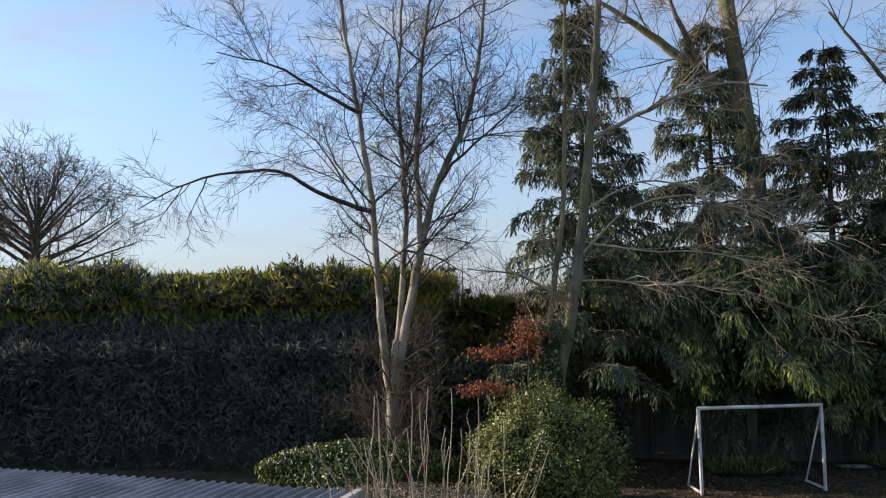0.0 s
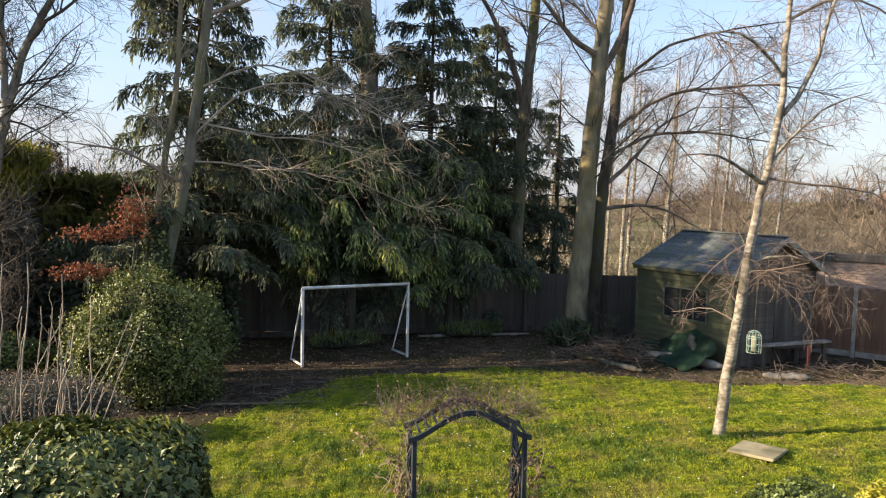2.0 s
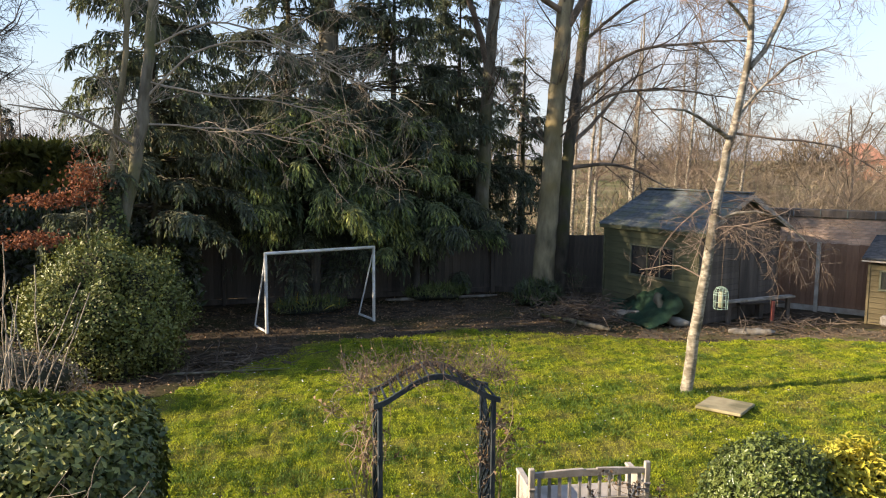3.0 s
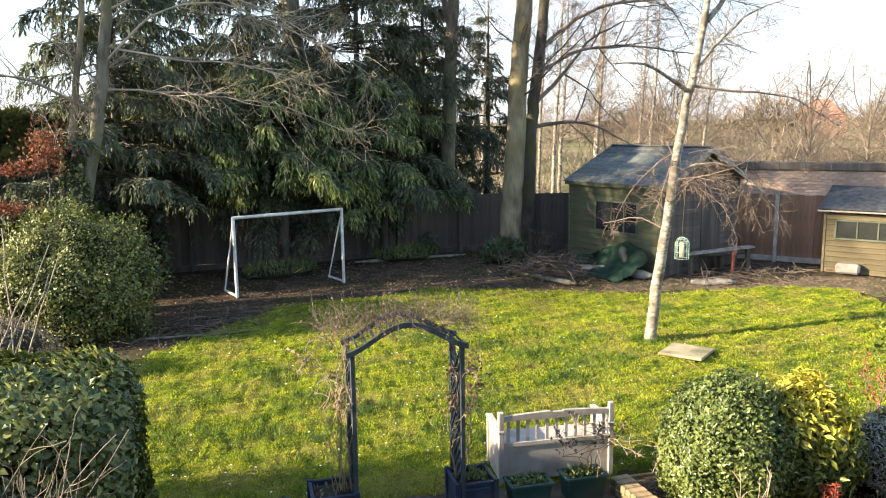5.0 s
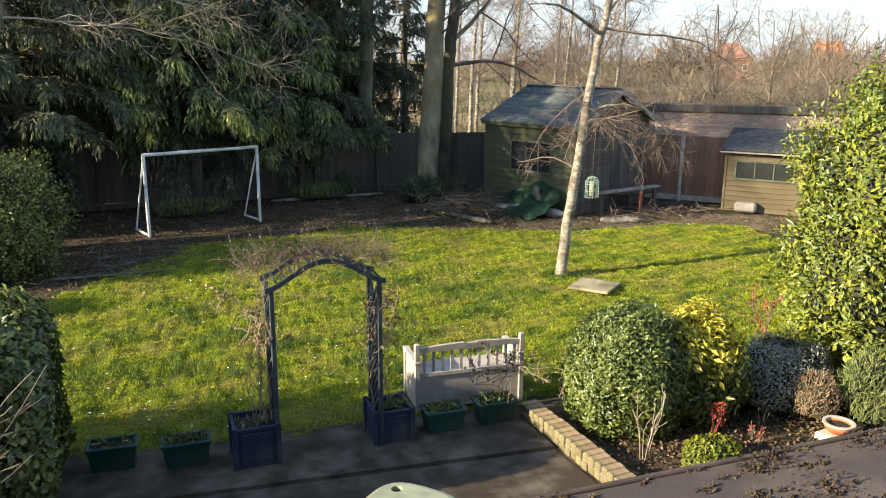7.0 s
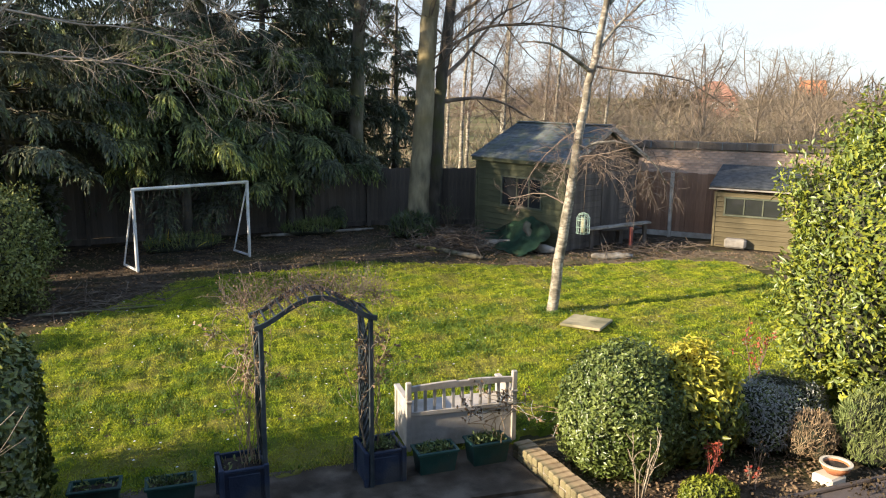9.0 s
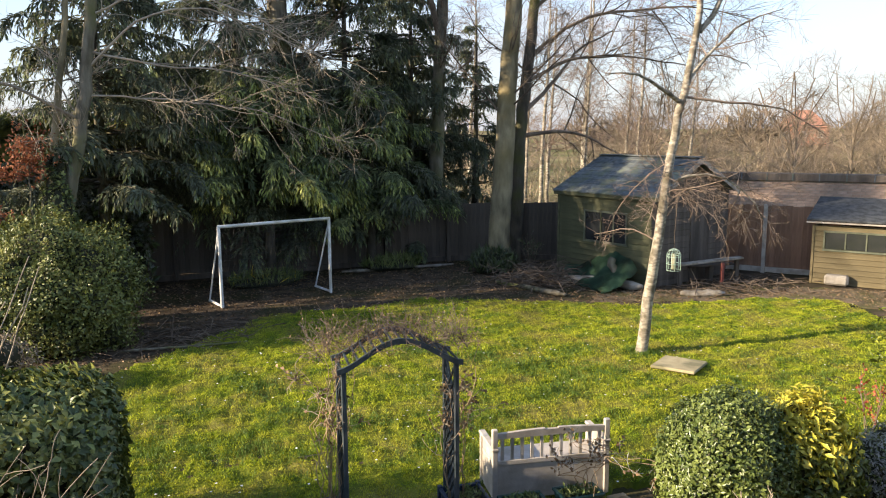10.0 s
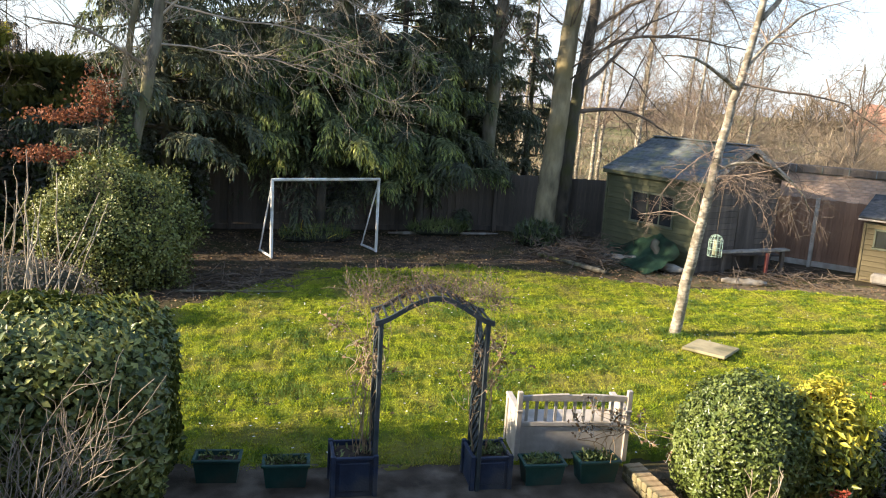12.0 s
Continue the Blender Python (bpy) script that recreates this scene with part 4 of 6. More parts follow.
# ---- goal ----
def goal():
    g = thing("football_goal", at(3.0, 17.57, 0, 12.0), "white tubular garden football goal with a dark net", "goal")
    w, h, d, r = 2.75, 1.85, 0.85, 0.038
    def tube(name, a, b, rr=r, mt=M_WHITE, parent=g):
        wd = Wood()
        a, b = np.array(a, float), np.array(b, float)
        wd.tube(np.stack([a + (b - a) * s for s in (0, 0.02, 0.5, 0.98, 1)]), [rr * 0.85, rr, rr, rr, rr * 0.85], 10)
        return part(name, wd.mesh(name), mt, parent, smooth=True)
    tube("post", (0, 0, 0), (0, 0, h)), tube("post", (w, 0, 0), (w, 0, h))
    tube("crossbar", (-0.03, 0, h), (w + 0.03, 0, h))
    for x in (0, w):
        tube("base_bar", (x, 0.02, 0.035), (x, d, 0.035), 0.03)
        tube("stay", (x, 0.03, h - 0.12), (x, d - 0.03, 0.05), 0.02)
    net = Wood()
    for i in range(23):
        x = w * i / 22
        net.tube([(x, 0.02, h - 0.03), (x, d * 0.55, h * 0.45), (x, d, 0.05)], [0.004] * 3, 3)
    for j in range(14):
        s = j / 13
        net.tube([(0, 0.02 + (d - 0.02) * s, (h - 0.03) * (1 - s) + 0.05 * s), (w / 2, 0.02 + (d - 0.02) * s, (h - 0.08) * (1 - s) + 0.05 * s), (w, 0.02 + (d - 0.02) * s, (h - 0.03) * (1 - s) + 0.05 * s)], [0.004] * 3, 3)
    part("net", net.mesh("net"), M_NET, g, "sagging dark cord net")


goal()

# ---- rose arch, planters, bench ----
def arch():
    t = thing("garden_arch", at(2.53, 6.30, 0.0, -9.0), "weathered blue wooden rose arch with lattice sides", "arch")
    W, D, H = 1.06, 0.42, 1.80
    for x in (0, W):
        for y in (0, D):
            part("post", box((x, y, H / 2 + 0.02), (0.045, 0.045, H)), M_BLUE, t)
        lat = bmesh.new()
        n = 15
        for i in range(-3, n):
            for sg in (1, -1):
                z0 = i * 0.125 + 0.12
                a, b = (z0, z0 + D) if sg > 0 else (z0 + D, z0)
                if min(a, b) < 0.1 or max(a, b) > H:
                    continue
                p, q = Vector((x + 0.006 * sg, 0.02, a)), Vector((x + 0.006 * sg, D - 0.02, b))
                m = Matrix.Translation((p + q) / 2) @ (q - p).to_track_quat("Z", "X").to_matrix().to_4x4()
                add_box(lat, (0, 0, 0), (0.010, 0.022, (q - p).length), 0, m)
        part("lattice", lat, M_BLUE, t)
    # curved top rails and laths between them
    def curve(s):
        x = -0.06 + (W + 0.12) * s
        return x, H + 0.02 + 0.25 * (0.5 - 0.5 * math.cos(2 * math.pi * s)) ** 0.8
    for y in (-0.02, D + 0.02):
        bm = bmesh.new()
        k = 26
        ring = []
        for i in range(k + 1):
            x, z = curve(i / k)
            ring.append([bm.verts.new((x, y + dy, z + dz)) for dy, dz in ((-0.014, -0.026), (0.014, -0.026), (0.014, 0.026), (-0.014, 0.026))])
        for a, b in zip(ring, ring[1:]):
            for c in range(4):
                bm.faces.new((a[c], a[(c + 1) % 4], b[(c + 1) % 4], b[c]))
        bm.faces.new(ring[0]), bm.faces.new(ring[-1][::-1])
        part("top_rail", bm, M_BLUE, t)
    for i in range(15):
        x, z = curve((i + 0.5) / 15)
        part("lath", box((x, D / 2, z + 0.012), (0.022, D + 0.01, 0.014), 0.003), M_BLUE, t)
    return t


arch()


def climber(name, label, x, y, h, seed, twig=M_TWIGP, spread=0.3, leafy=None, n=7):
    """Bare climbing stems with side shoots, and a few leaves where given."""
    rng = np.random.default_rng(seed)
    t = thing(name, at(x, y, 0.3), label, "climbing plant")
    w = [Wood(), Wood()]
    tips = []
    for i in range(n):
        a = rng.normal(0, 0.05, 2)
        pts = [(a[0], a[1], 0)]
        hh = h * (0.6 + 0.45 * rng.random())
        for k in range(6):
            pts.append((a[0] + rng.normal(0, 0.05 + spread * 0.12 * k), a[1] + rng.normal(0, 0.05 + spread * 0.1 * k), hh * (k + 1) / 6))
        grow([w[0], w[1]], smooth_path(pts, 0.15, rng, 0.012), 0.005, 0.0025, 0, [(4.5, 0.32, 55, 0.03, 0.25, 0.4), (6, 0.16, 50, 0.0, 0.3, 0.1)], rng)
    part("stem_growth", w[0].mesh("stems"), M_STRAW, t, kind="stuff")
    part("twig_growth", w[1].mesh("twigs"), twig, t, kind="stuff")
    if leafy:
        v = np.concatenate(w[1].v)
        p = v[rng.integers(0, len(v), leafy)]
        part("foliage", leaves(p, rng.normal(size=p.shape), rng.normal(size=p.shape), 0.05, 0.03), M_LITTER, t, kind="stuff")
    return t


climber("climbing_rose", "leggy bare rose climbing the arch from its planter", 2.46, 6.46, 1.75, 41, spread=0.14, leafy=160, n=13)
climber("climbing_rose", "bare rose with a few leaves on the arch side", 3.70, 6.38, 1.6, 42, spread=0.25, leafy=260, n=10)


def rose_top():
    rng = np.random.default_rng(43)
    t = thing("rose_growth", at(3.05, 6.4, 2.0), "tangle of dry rose shoots over the arch", "climbing plant")
    w = Wood()
    for i in range(420):
        s = rng.uniform(-0.75, 0.75)
        z = 0.06 * math.cos(s * 2.2) + rng.uniform(-0.12, 0.05)
        p = np.array([s, rng.normal(0.05, 0.14) - s * 0.16, z])
        way = unit(np.array([rng.normal(0, 0.6), rng.normal(0, 0.6), 0.7]))
        q = [p]
        for k in range(4):
            way = unit(way + rng.normal(0, 0.35, 3))
            q.append(q[-1] + way * 0.07 * (0.6 + rng.random()))
        w.tube(q, np.linspace(0.003, 0.0014, 5), 3)
    part("shoot_growth", w.mesh("shoots"), M_TWIGR, t, kind="stuff")
    v = np.concatenate(w.v)
    p = v[rng.integers(0, len(v), 420)]
    part("dry_foliage", leaves(p, rng.normal(size=p.shape), rng.normal(size=p.shape), 0.03, 0.018), M_LITTER, t, kind="stuff")


rose_top()


def planter(name, label, x, y, yaw, s, mat, panel, seed, plant, z=0.03):
    """An open box planter with rim, walls, corner posts where panelled, compost and sparse plants."""
    w, d, h = s
    t = thing(name, at(x, y, z, yaw), label, "planter")
    k = 0.02
    tp = 0.0 if panel else 0.03
    bm = bmesh.new()
    ring = []
    for zz, ins, r in ((0, tp, 0), (h, 0, 0), (h, k, 1), (0.05, k + tp, 1)):
        ring.append([bm.verts.new((sx * (w / 2 - ins), sy * (d / 2 - ins), zz)) for sx, sy in ((-1, -1), (1, -1), (1, 1), (-1, 1))])
    for a, b in zip(ring, ring[1:]):
        for c in range(4):
            bm.faces.new((a[c], a[(c + 1) % 4], b[(c + 1) % 4], b[c]))
    bm.faces.new(ring[0][::-1]), bm.faces.new(ring[-1])
    part("box", bm, mat, t)
    for sx, sy in ((0, -1), (0, 1), (-1, 0), (1, 0)):
        if sx == 0:
            part("rim", box((0, sy * d / 2, h - 0.012), (w + 0.03, 0.03, 0.03)), mat, t)
        else:
            part("rim", box((sx * (w / 2), 0, h - 0.011), (0.03, d - 0.032, 0.03)), mat, t)
    if panel:
        for sx in (-1, 1):
            for sy in (-1, 1):
                part("corner_post", box((sx * w / 2, sy * d / 2, h / 2 + 0.01), (0.05, 0.05, h + 0.02)), mat, t)
        part("front_panel", box((0, -d / 2 - 0.004, h / 2), (w - 0.12, 0.014, h - 0.12)), mat, t)
    part("compost", box((0, 0, h - 0.07), (w - 2 * k - 0.01, d - 2 * k - 0.01, 0.06), 0.01), M_COMPOST, t)
    if plant:
        rng = np.random.default_rng(seed)
        n = plant
        p = np.stack([rng.uniform(-w / 2.4, w / 2.4, n), rng.uniform(-d / 3, d / 3, n), np.full(n, h - 0.04) + rng.random(n) * 0.05], 1)
        part("seedling_growth", leaves(p, rng.normal(0, 0.6, p.shape) + [0, 0, 0.5], rng.normal(size=p.shape) + [0, 0, 1], 0.06 * (0.5 + rng.random(n)), 0.025), M_ROSE, t, kind="stuff")
    return t


GT = "dark green plastic trough on the paving"
planter("trough", GT + ", almost bare soil", 1.07, 6.97, -12, (0.45, 0.24, 0.26), M_TEAL, False, 51, 40)
planter("trough", GT + ", with sparse seedlings", 1.72, 6.72, -10, (0.45, 0.24, 0.26), M_TEAL, False, 52, 130)
planter("planter", "navy wooden box planter at the foot of the arch", 2.35, 6.50, -8, (0.42, 0.40, 0.42), M_NAVY, True, 53, 40)
planter("planter", "navy wooden box planter at the foot of the arch", 3.75, 6.32, -8, (0.40, 0.40, 0.36), M_NAVY, True, 55, 160)
planter("trough", GT + ", with pale trailing plants", 4.33, 6.17, -9, (0.44, 0.26, 0.25), M_TEAL, False, 54, 180)
planter("trough", GT + ", with straggling grey stems", 4.93, 6.08, -8, (0.44, 0.26, 0.26), M_TEAL, False, 56, 260)
climber("trough_plant", "straggling grey-green stems in the trough", 5.0, 6.08, 0.42, 57, M_SILVER, 0.7, 160, 6)


def bench():
    t = thing("storage_bench", at(4.26, 6.66, 0.0, -12.0), "cream painted wooden bench with slatted back and boxed seat", "bench")
    W, D, H = 1.26, 0.50, 0.85
    for x in (0, W):
        part("back_post", box((x, 0, H / 2 + (0.01 if x else 0)), (0.06, 0.055, H + (0.02 if x else 0)), 0.008), M_BENCH, t)
        part("front_post", box((x, D, 0.31), (0.06, 0.055, 0.62), 0.008), M_BENCH, t)
        part("armrest", box((x, D / 2, 0.63), (0.075, D + 0.08, 0.03), 0.008), M_BENCH, t)
        part("side_panel", box((x, D / 2, 0.26), (0.022, D - 0.06, 0.40), 0.003), M_BENCH, t)
        part("side_infill", box((x, D / 2, 0.54), (0.018, D - 0.06, 0.15), 0.003), M_BENCH, t)
    bm = bmesh.new()
    # top rail, slightly raised towards the middle notch
    for i in range(16):
        a, b = i / 16, (i + 1) / 16
        ha, hb = (0.025 * math.sin(math.pi * min(s, 1 - s) * 2 * 0.5) for s in (a, b))
        x0, x1 = 0.03 + a * (W - 0.06), 0.03 + b * (W - 0.06)
        notch = -0.012 if i in (7, 8) else 0
        vs = [bm.verts.new((x, y, z)) for x, z0 in ((x0, ha), (x1, hb)) for y in (-0.02, 0.02) for z in (0.745, 0.80 + z0 + notch)]
        for q in ((0, 1, 3, 2), (4, 6, 7, 5), (0, 4, 5, 1), (2, 3, 7, 6), (1, 5, 7, 3), (0, 2, 6, 4)):
            bm.faces.new([vs[c] for c in q])
    bmesh.ops.remove_doubles(bm, verts=bm.verts, dist=0.0005)
    part("top_rail", bm, M_BENCH, t)
    part("lower_rail", box((W / 2, 0, 0.475), (W - 0.06, 0.04, 0.055)), M_BENCH, t)
    n = 11
    for i in range(n):
        x = 0.03 + (W - 0.06) * (i + 0.5) / n
        part("slat", box((x, 0, 0.625), (0.036, 0.018, 0.25), 0.003), M_BENCH, t)
    part("back_panel", box((W / 2, 0.004, 0.25), (W - 0.06, 0.022, 0.39), 0.003), M_BENCH, t)
    part("seat", box((W / 2, D / 2 + 0.01, 0.43), (W - 0.062, D - 0.06, 0.028), 0.005), M_BENCH, t)
    part("front_panel", box((W / 2, D, 0.23), (W - 0.06, 0.022, 0.36), 0.003), M_BENCH, t)


bench()


def table():
    t = thing("patio_table", at(2.79, 3.92, -0.006, 33), "sage green plastic patio table with a parasol hole", "table")
    bm = bmesh.new()
    n, R, k = 40, 0.36, 3.2
    def edge(r, z):
        out = []
        for i in range(n):
            a = 2 * math.pi * i / n
            c, s = math.cos(a), math.sin(a)
            q = (abs(c) ** k + abs(s) ** k) ** (-1 / k) * r
            out.append(bm.verts.new((q * c, q * s, z)))
        return out
    hole = lambda z: [bm.verts.new((0.215 + 0.045 * math.cos(2 * math.pi * i / n), 0.215 + 0.045 * math.sin(2 * math.pi * i / n), z)) for i in range(n)]
    rings = [hole(0.70), hole(0.735), edge(R - 0.03, 0.735), edge(R, 0.728), edge(R, 0.69), edge(R - 0.03, 0.69)]
    rings.append(rings[0])
    for a, b in zip(rings, rings[1:]):
        for i in range(n):
            bm.faces.new((a[i], a[(i + 1) % n], b[(i + 1) % n], b[i]))
    part("tabletop", bm, M_TABLE, t)
    for sx in (-1, 1):
        for sy in (-1, 1):
            part("leg", bar((sx * 0.30, sy * 0.30, 0), (sx * 0.26, sy * 0.26, 0.69), 0.06, 0.06), M_TABLE, t)


table()

# ---- bed on the sunny side ----
EV = "clipped round evergreen bush with glossy leaves"
shrub("round_bush", EV + " beside the brick edging", "bush", (6.25, 5.42), (0.67, 0.64, 1.32), 36000, (0.052, 0.5), [M_LAUREL], 61, lump=0.13, lumpscale=2.2, shag=0.22)
shrub("golden_bush", "rounded spotted bush with golden leaves on its sunny top", "bush", (7.05, 5.28), (0.58, 0.55, 1.20), 8500, (0.105, 0.38), [M_YGREEN, M_LAUREL], 62, lump=0.16, lumpscale=2.2, shag=0.26, split=(0.3,), crown=M_YELLOW)
shrub("silver_bush", "low silver-grey bush in the bed", "bush", (8.25, 5.0), (0.75, 0.45, 0.72), 9000, (0.055, 0.3), [M_SILVER, M_ROSE], 63, lump=0.45, split=(0.75,))
shrub("heather", "dry pinkish-tan heather clump", "plant", (8.2, 4.45), (0.28, 0.26, 0.52), 2600, (0.07, 0.12), [M_STRAW], 64, lump=0.45, hang=-0.9)
shrub("rosemary", "upright green rosemary bush", "plant", (8.95, 4.2), (0.55, 0.4, 0.72), 5200, (0.10, 0.1), [M_ROSE], 65, lump=0.5, hang=-1.2)
shrub("golden_mound", "low yellow-green mound plant at the bed's edge", "plant", (6.35, 4.25), (0.34, 0.24, 0.26), 2200, (0.05, 0.5), [M_YGREEN], 66, lump=0.2)
shrub("bay_tree", "tall sunlit yellow-green evergreen shrub", "tree", (10.0, 4.75), (1.15, 1.1, 3.75), 38000, (0.088, 0.42), [M_YGREEN, M_LAUREL], 67, box_=0.05, lump=0.42, lumpscale=2.4, out=0.9, shag=0.32)


def twiggy(name, label, x, y, h, seed, n=9, mat=M_TWIGP, leaf=None, nl=0, spread=0.35):
    rng = np.random.default_rng(seed)
    t = thing(name, at(x, y, -0.01), label, "plant")
    w = [Wood(), Wood()]
    for i in range(n):
        a = rng.random() * 6.28
        q = [(0.04 * math.cos(a), 0.04 * math.sin(a), 0)]
        for k in range(4):
            f = (k + 1) / 4
            q.append((spread * h * f * math.cos(a) * (0.4 + 0.6 * rng.random()), spread * h * f * math.sin(a) * (0.4 + 0.6 * rng.random()), h * f * (0.6 + 0.4 * rng.random() if k == 3 else 0.85)))
        grow(w, smooth_path(q, 0.12, rng, 0.006), 0.0055, 0.003, 0, [(4, h * 0.35, 45, 0.1, 0.2, 0.35)], rng)
    part("stem_growth", w[0].mesh("stems"), mat, t, kind="stuff")
    part("twig_growth", w[1].mesh("twigs"), mat, t, kind="stuff")
    if leaf:
        v = np.concatenate(w[1].v)
        p = v[rng.integers(0, len(v), nl)]
        part("foliage", leaves(p, rng.normal(size=p.shape) + [0, 0, 0.3], rng.normal(size=p.shape), 0.05, 0.03), leaf, t, kind="stuff")
    return t


twiggy("rose_bush", "bare pale rose stems before the round bush", 5.85, 4.68, 0.75, 71)
twiggy("red_rose_bush", "small rose with red young leaves", 6.75, 4.62, 0.5, 72, 6, M_RUST, M_REDLEAF, 70)
twiggy("pruned_rose", "pruned brown rose stumps", 7.45, 4.55, 0.32, 73, 6, M_TWIG)
twiggy("pruned_rose", "pruned brown rose stumps", 7.05, 4.3, 0.28, 74, 6, M_TWIGR, M_REDLEAF, 25)
twiggy("red_rose_bush", "leggy rose with reddish leaves beside the evergreen", 9.25, 6.1, 1.15, 75, 5, M_TWIGR, M_REDLEAF, 110, 0.25)


def clay_pot():
    t = thing("bowl_pot", at(7.95, 3.98, 0.10) @ Matrix.Scale(0.8, 4), "shallow terracotta bowl with a cream rim", "pot")
    def lathe(prof, n=28, cap=True):
        bm = bmesh.new()
        rs = [[bm.verts.new((r * math.cos(6.2832 * i / n), r * math.sin(6.2832 * i / n), z)) for i in range(n)] for r, z in prof]
        for a, b in zip(rs, rs[1:]):
            for i in range(n):
                bm.faces.new((a[i], a[(i + 1) % n], b[(i + 1) % n], b[i]))
        if cap:
            bm.faces.new(rs[0][::-1]), bm.faces.new(rs[-1])
        return bm
    part("bowl", lathe([(0.11, 0), (0.17, 0.06), (0.19, 0.12), (0.165, 0.12), (0.13, 0.07)]), M_CLAY, t, smooth=True)
    part("rim", lathe([(0.185, 0.115), (0.205, 0.125), (0.205, 0.145), (0.165, 0.145), (0.165, 0.10)], cap=False), M_CREAM, t)
    part("soil", lathe([(0.10, 0.085), (0.15, 0.098)]), M_COMPOST, t)


clay_pot()
tagged(part("stone_block", box((7.88, 4.0, 0.035), (0.26, 0.24, 0.12), 0.02, None), M_CREAM), "pale stone block under the clay bowl", "stone")
slab = part("stone_slab", box((0, 0, 0), (0.78, 0.72, 0.05), 0.012), M_SLAB, m=pose(9.24, 9.60, 0.085, 0, 2, 33))
tagged(slab, "square tan stone slab lying on the lawn by the birch", "stone slab")

# ---- bushes on the shaded side ----
shrub("box_hedge", "large clipped square evergreen hedge bush by the patio", "hedge", (-0.42, 6.80, 0, -10), (1.0, 1.02, 1.86), 40000, (0.082, 0.58), [M_IVY, M_IVY, M_DARKIVY], 81, box_=0.7, lump=0.06, lumpscale=2.0)
shrub("ivy_mound", "large ivy-covered mound sunlit on top", "bush", (-0.2, 15.6), (1.34, 1.2, 2.32), 42000, (0.068, 0.6), [M_IVY], 82, lump=0.34, lumpscale=2.6, out=0.9, shag=0.34)
shrub("ivy_bank", "low ivy-covered wall beyond the garage roof", "ivy", (-4.3, 16.6), (2.3, 0.8, 1.25), 22000, (0.08, 0.65), [M_IVY, M_DARKIVY], 83, lump=0.2)
shrub("beech_hedge", "low brown dead-leaved hedge", "hedge", (-2.6, 13.3, 0, -12), (2.1, 0.8, 1.15), 12000, (0.06, 0.4), [M_STRAW, M_TWIGR], 84, lump=0.25)
shrub("ivy_sleeve", "dark ivy round the foot of the slender tree", "ivy", (-0.15, 17.4), (0.34, 0.34, 3.6), 2600, (0.085, 0.7), [M_DARKIVY, M_IVY], 85, lump=0.3, lumpscale=2.5)


def copper():
    rng = np.random.default_rng(86)
    t = thing("copper_beech", at(-0.5, 17.2, 0), "young beech with clinging copper-red leaves", "tree")
    w = [Wood(), Wood()]
    grow(w, smooth_path([(0, 0, -0.05), (-0.1, 0, 1.8), (-0.15, 0, 4.1)], 0.3, rng, 0.02), 0.03, 0.01, 0, [(1, 0.8, 60, 0.0, 0.2, 0.3)], rng)
    P = []
    for c, r, k in [((-0.1, -0.05, 3.55), (0.42, 0.3, 0.48), 520), ((-0.75, -0.05, 3.15), (0.72, 0.35, 0.15), 380), ((-1.1, -0.1, 2.35), (0.62, 0.35, 0.17), 420)]:
        w[1].tube([(-0.05, 0, c[2] - 0.1), (c[0], c[1], c[2]), (c[0] * 1.5, c[1], c[2])], [0.012, 0.008, 0.004], 4)
        P.append(np.array(c) + rng.normal(0, 0.5, (k, 3)) * r)
    P = np.concatenate(P)
    part("trunk", w[0].mesh("trunk"), M_BARK, t)
    part("branchwork", w[1].mesh("branches"), M_BARK, t)
    part("foliage", leaves(P, rng.normal(size=P.shape) + [0, 0, -0.3], rng.normal(size=P.shape), 0.085, 0.055), M_COPPER, t, kind="stuff")


copper()


def tall_stems():
    rng = np.random.default_rng(87)
    t = thing("buddleia", at(-1.25, 8.1, 0), "tall pale bare stems between garage and hedge", "shrub")
    w = [Wood(), Wood()]
    for i in range(80):
        x0, y0 = rng.normal(-0.05, 0.45), rng.normal(0.1, 0.35)
        h = rng.uniform(1.5, 2.95) if i > 12 else rng.uniform(2.8, 3.4)
        lx, ly = rng.normal(0.02, 0.36 if i > 12 else 0.06), rng.normal(0, 0.2 if i > 12 else 0.05)
        q = [(x0 + lx * f ** 1.5 * h * 0.6, y0 + ly * f ** 1.5 * h * 0.6, h * f) for f in (0, 0.3, 0.6, 0.85, 1)]
        grow(w, smooth_path(q, 0.2, rng, 0.012), 0.0115, 0.0045, 0, [(1.2 if i > 12 else 0.2, 0.45, 35, 0.05, 0.15, 0.3)], rng)
    part("stem_growth", w[0].mesh("stems"), M_TWIGP, t, kind="stuff")
    part("shoot_growth", w[1].mesh("side_shoots"), M_STRAW, t, kind="stuff")
    return t


tall_stems()
twiggy("dry_shrub", "brown leafless suckers round the many-stemmed tree's foot", -3.7, 17.4, 2.7, 89, 46, M_TWIG, spread=0.5)
twiggy("dry_shrub", "tangle of dry tan stems at the hedge's foot", -0.62, 5.15, 1.95, 88, 60, M_TWIGP, spread=0.62)

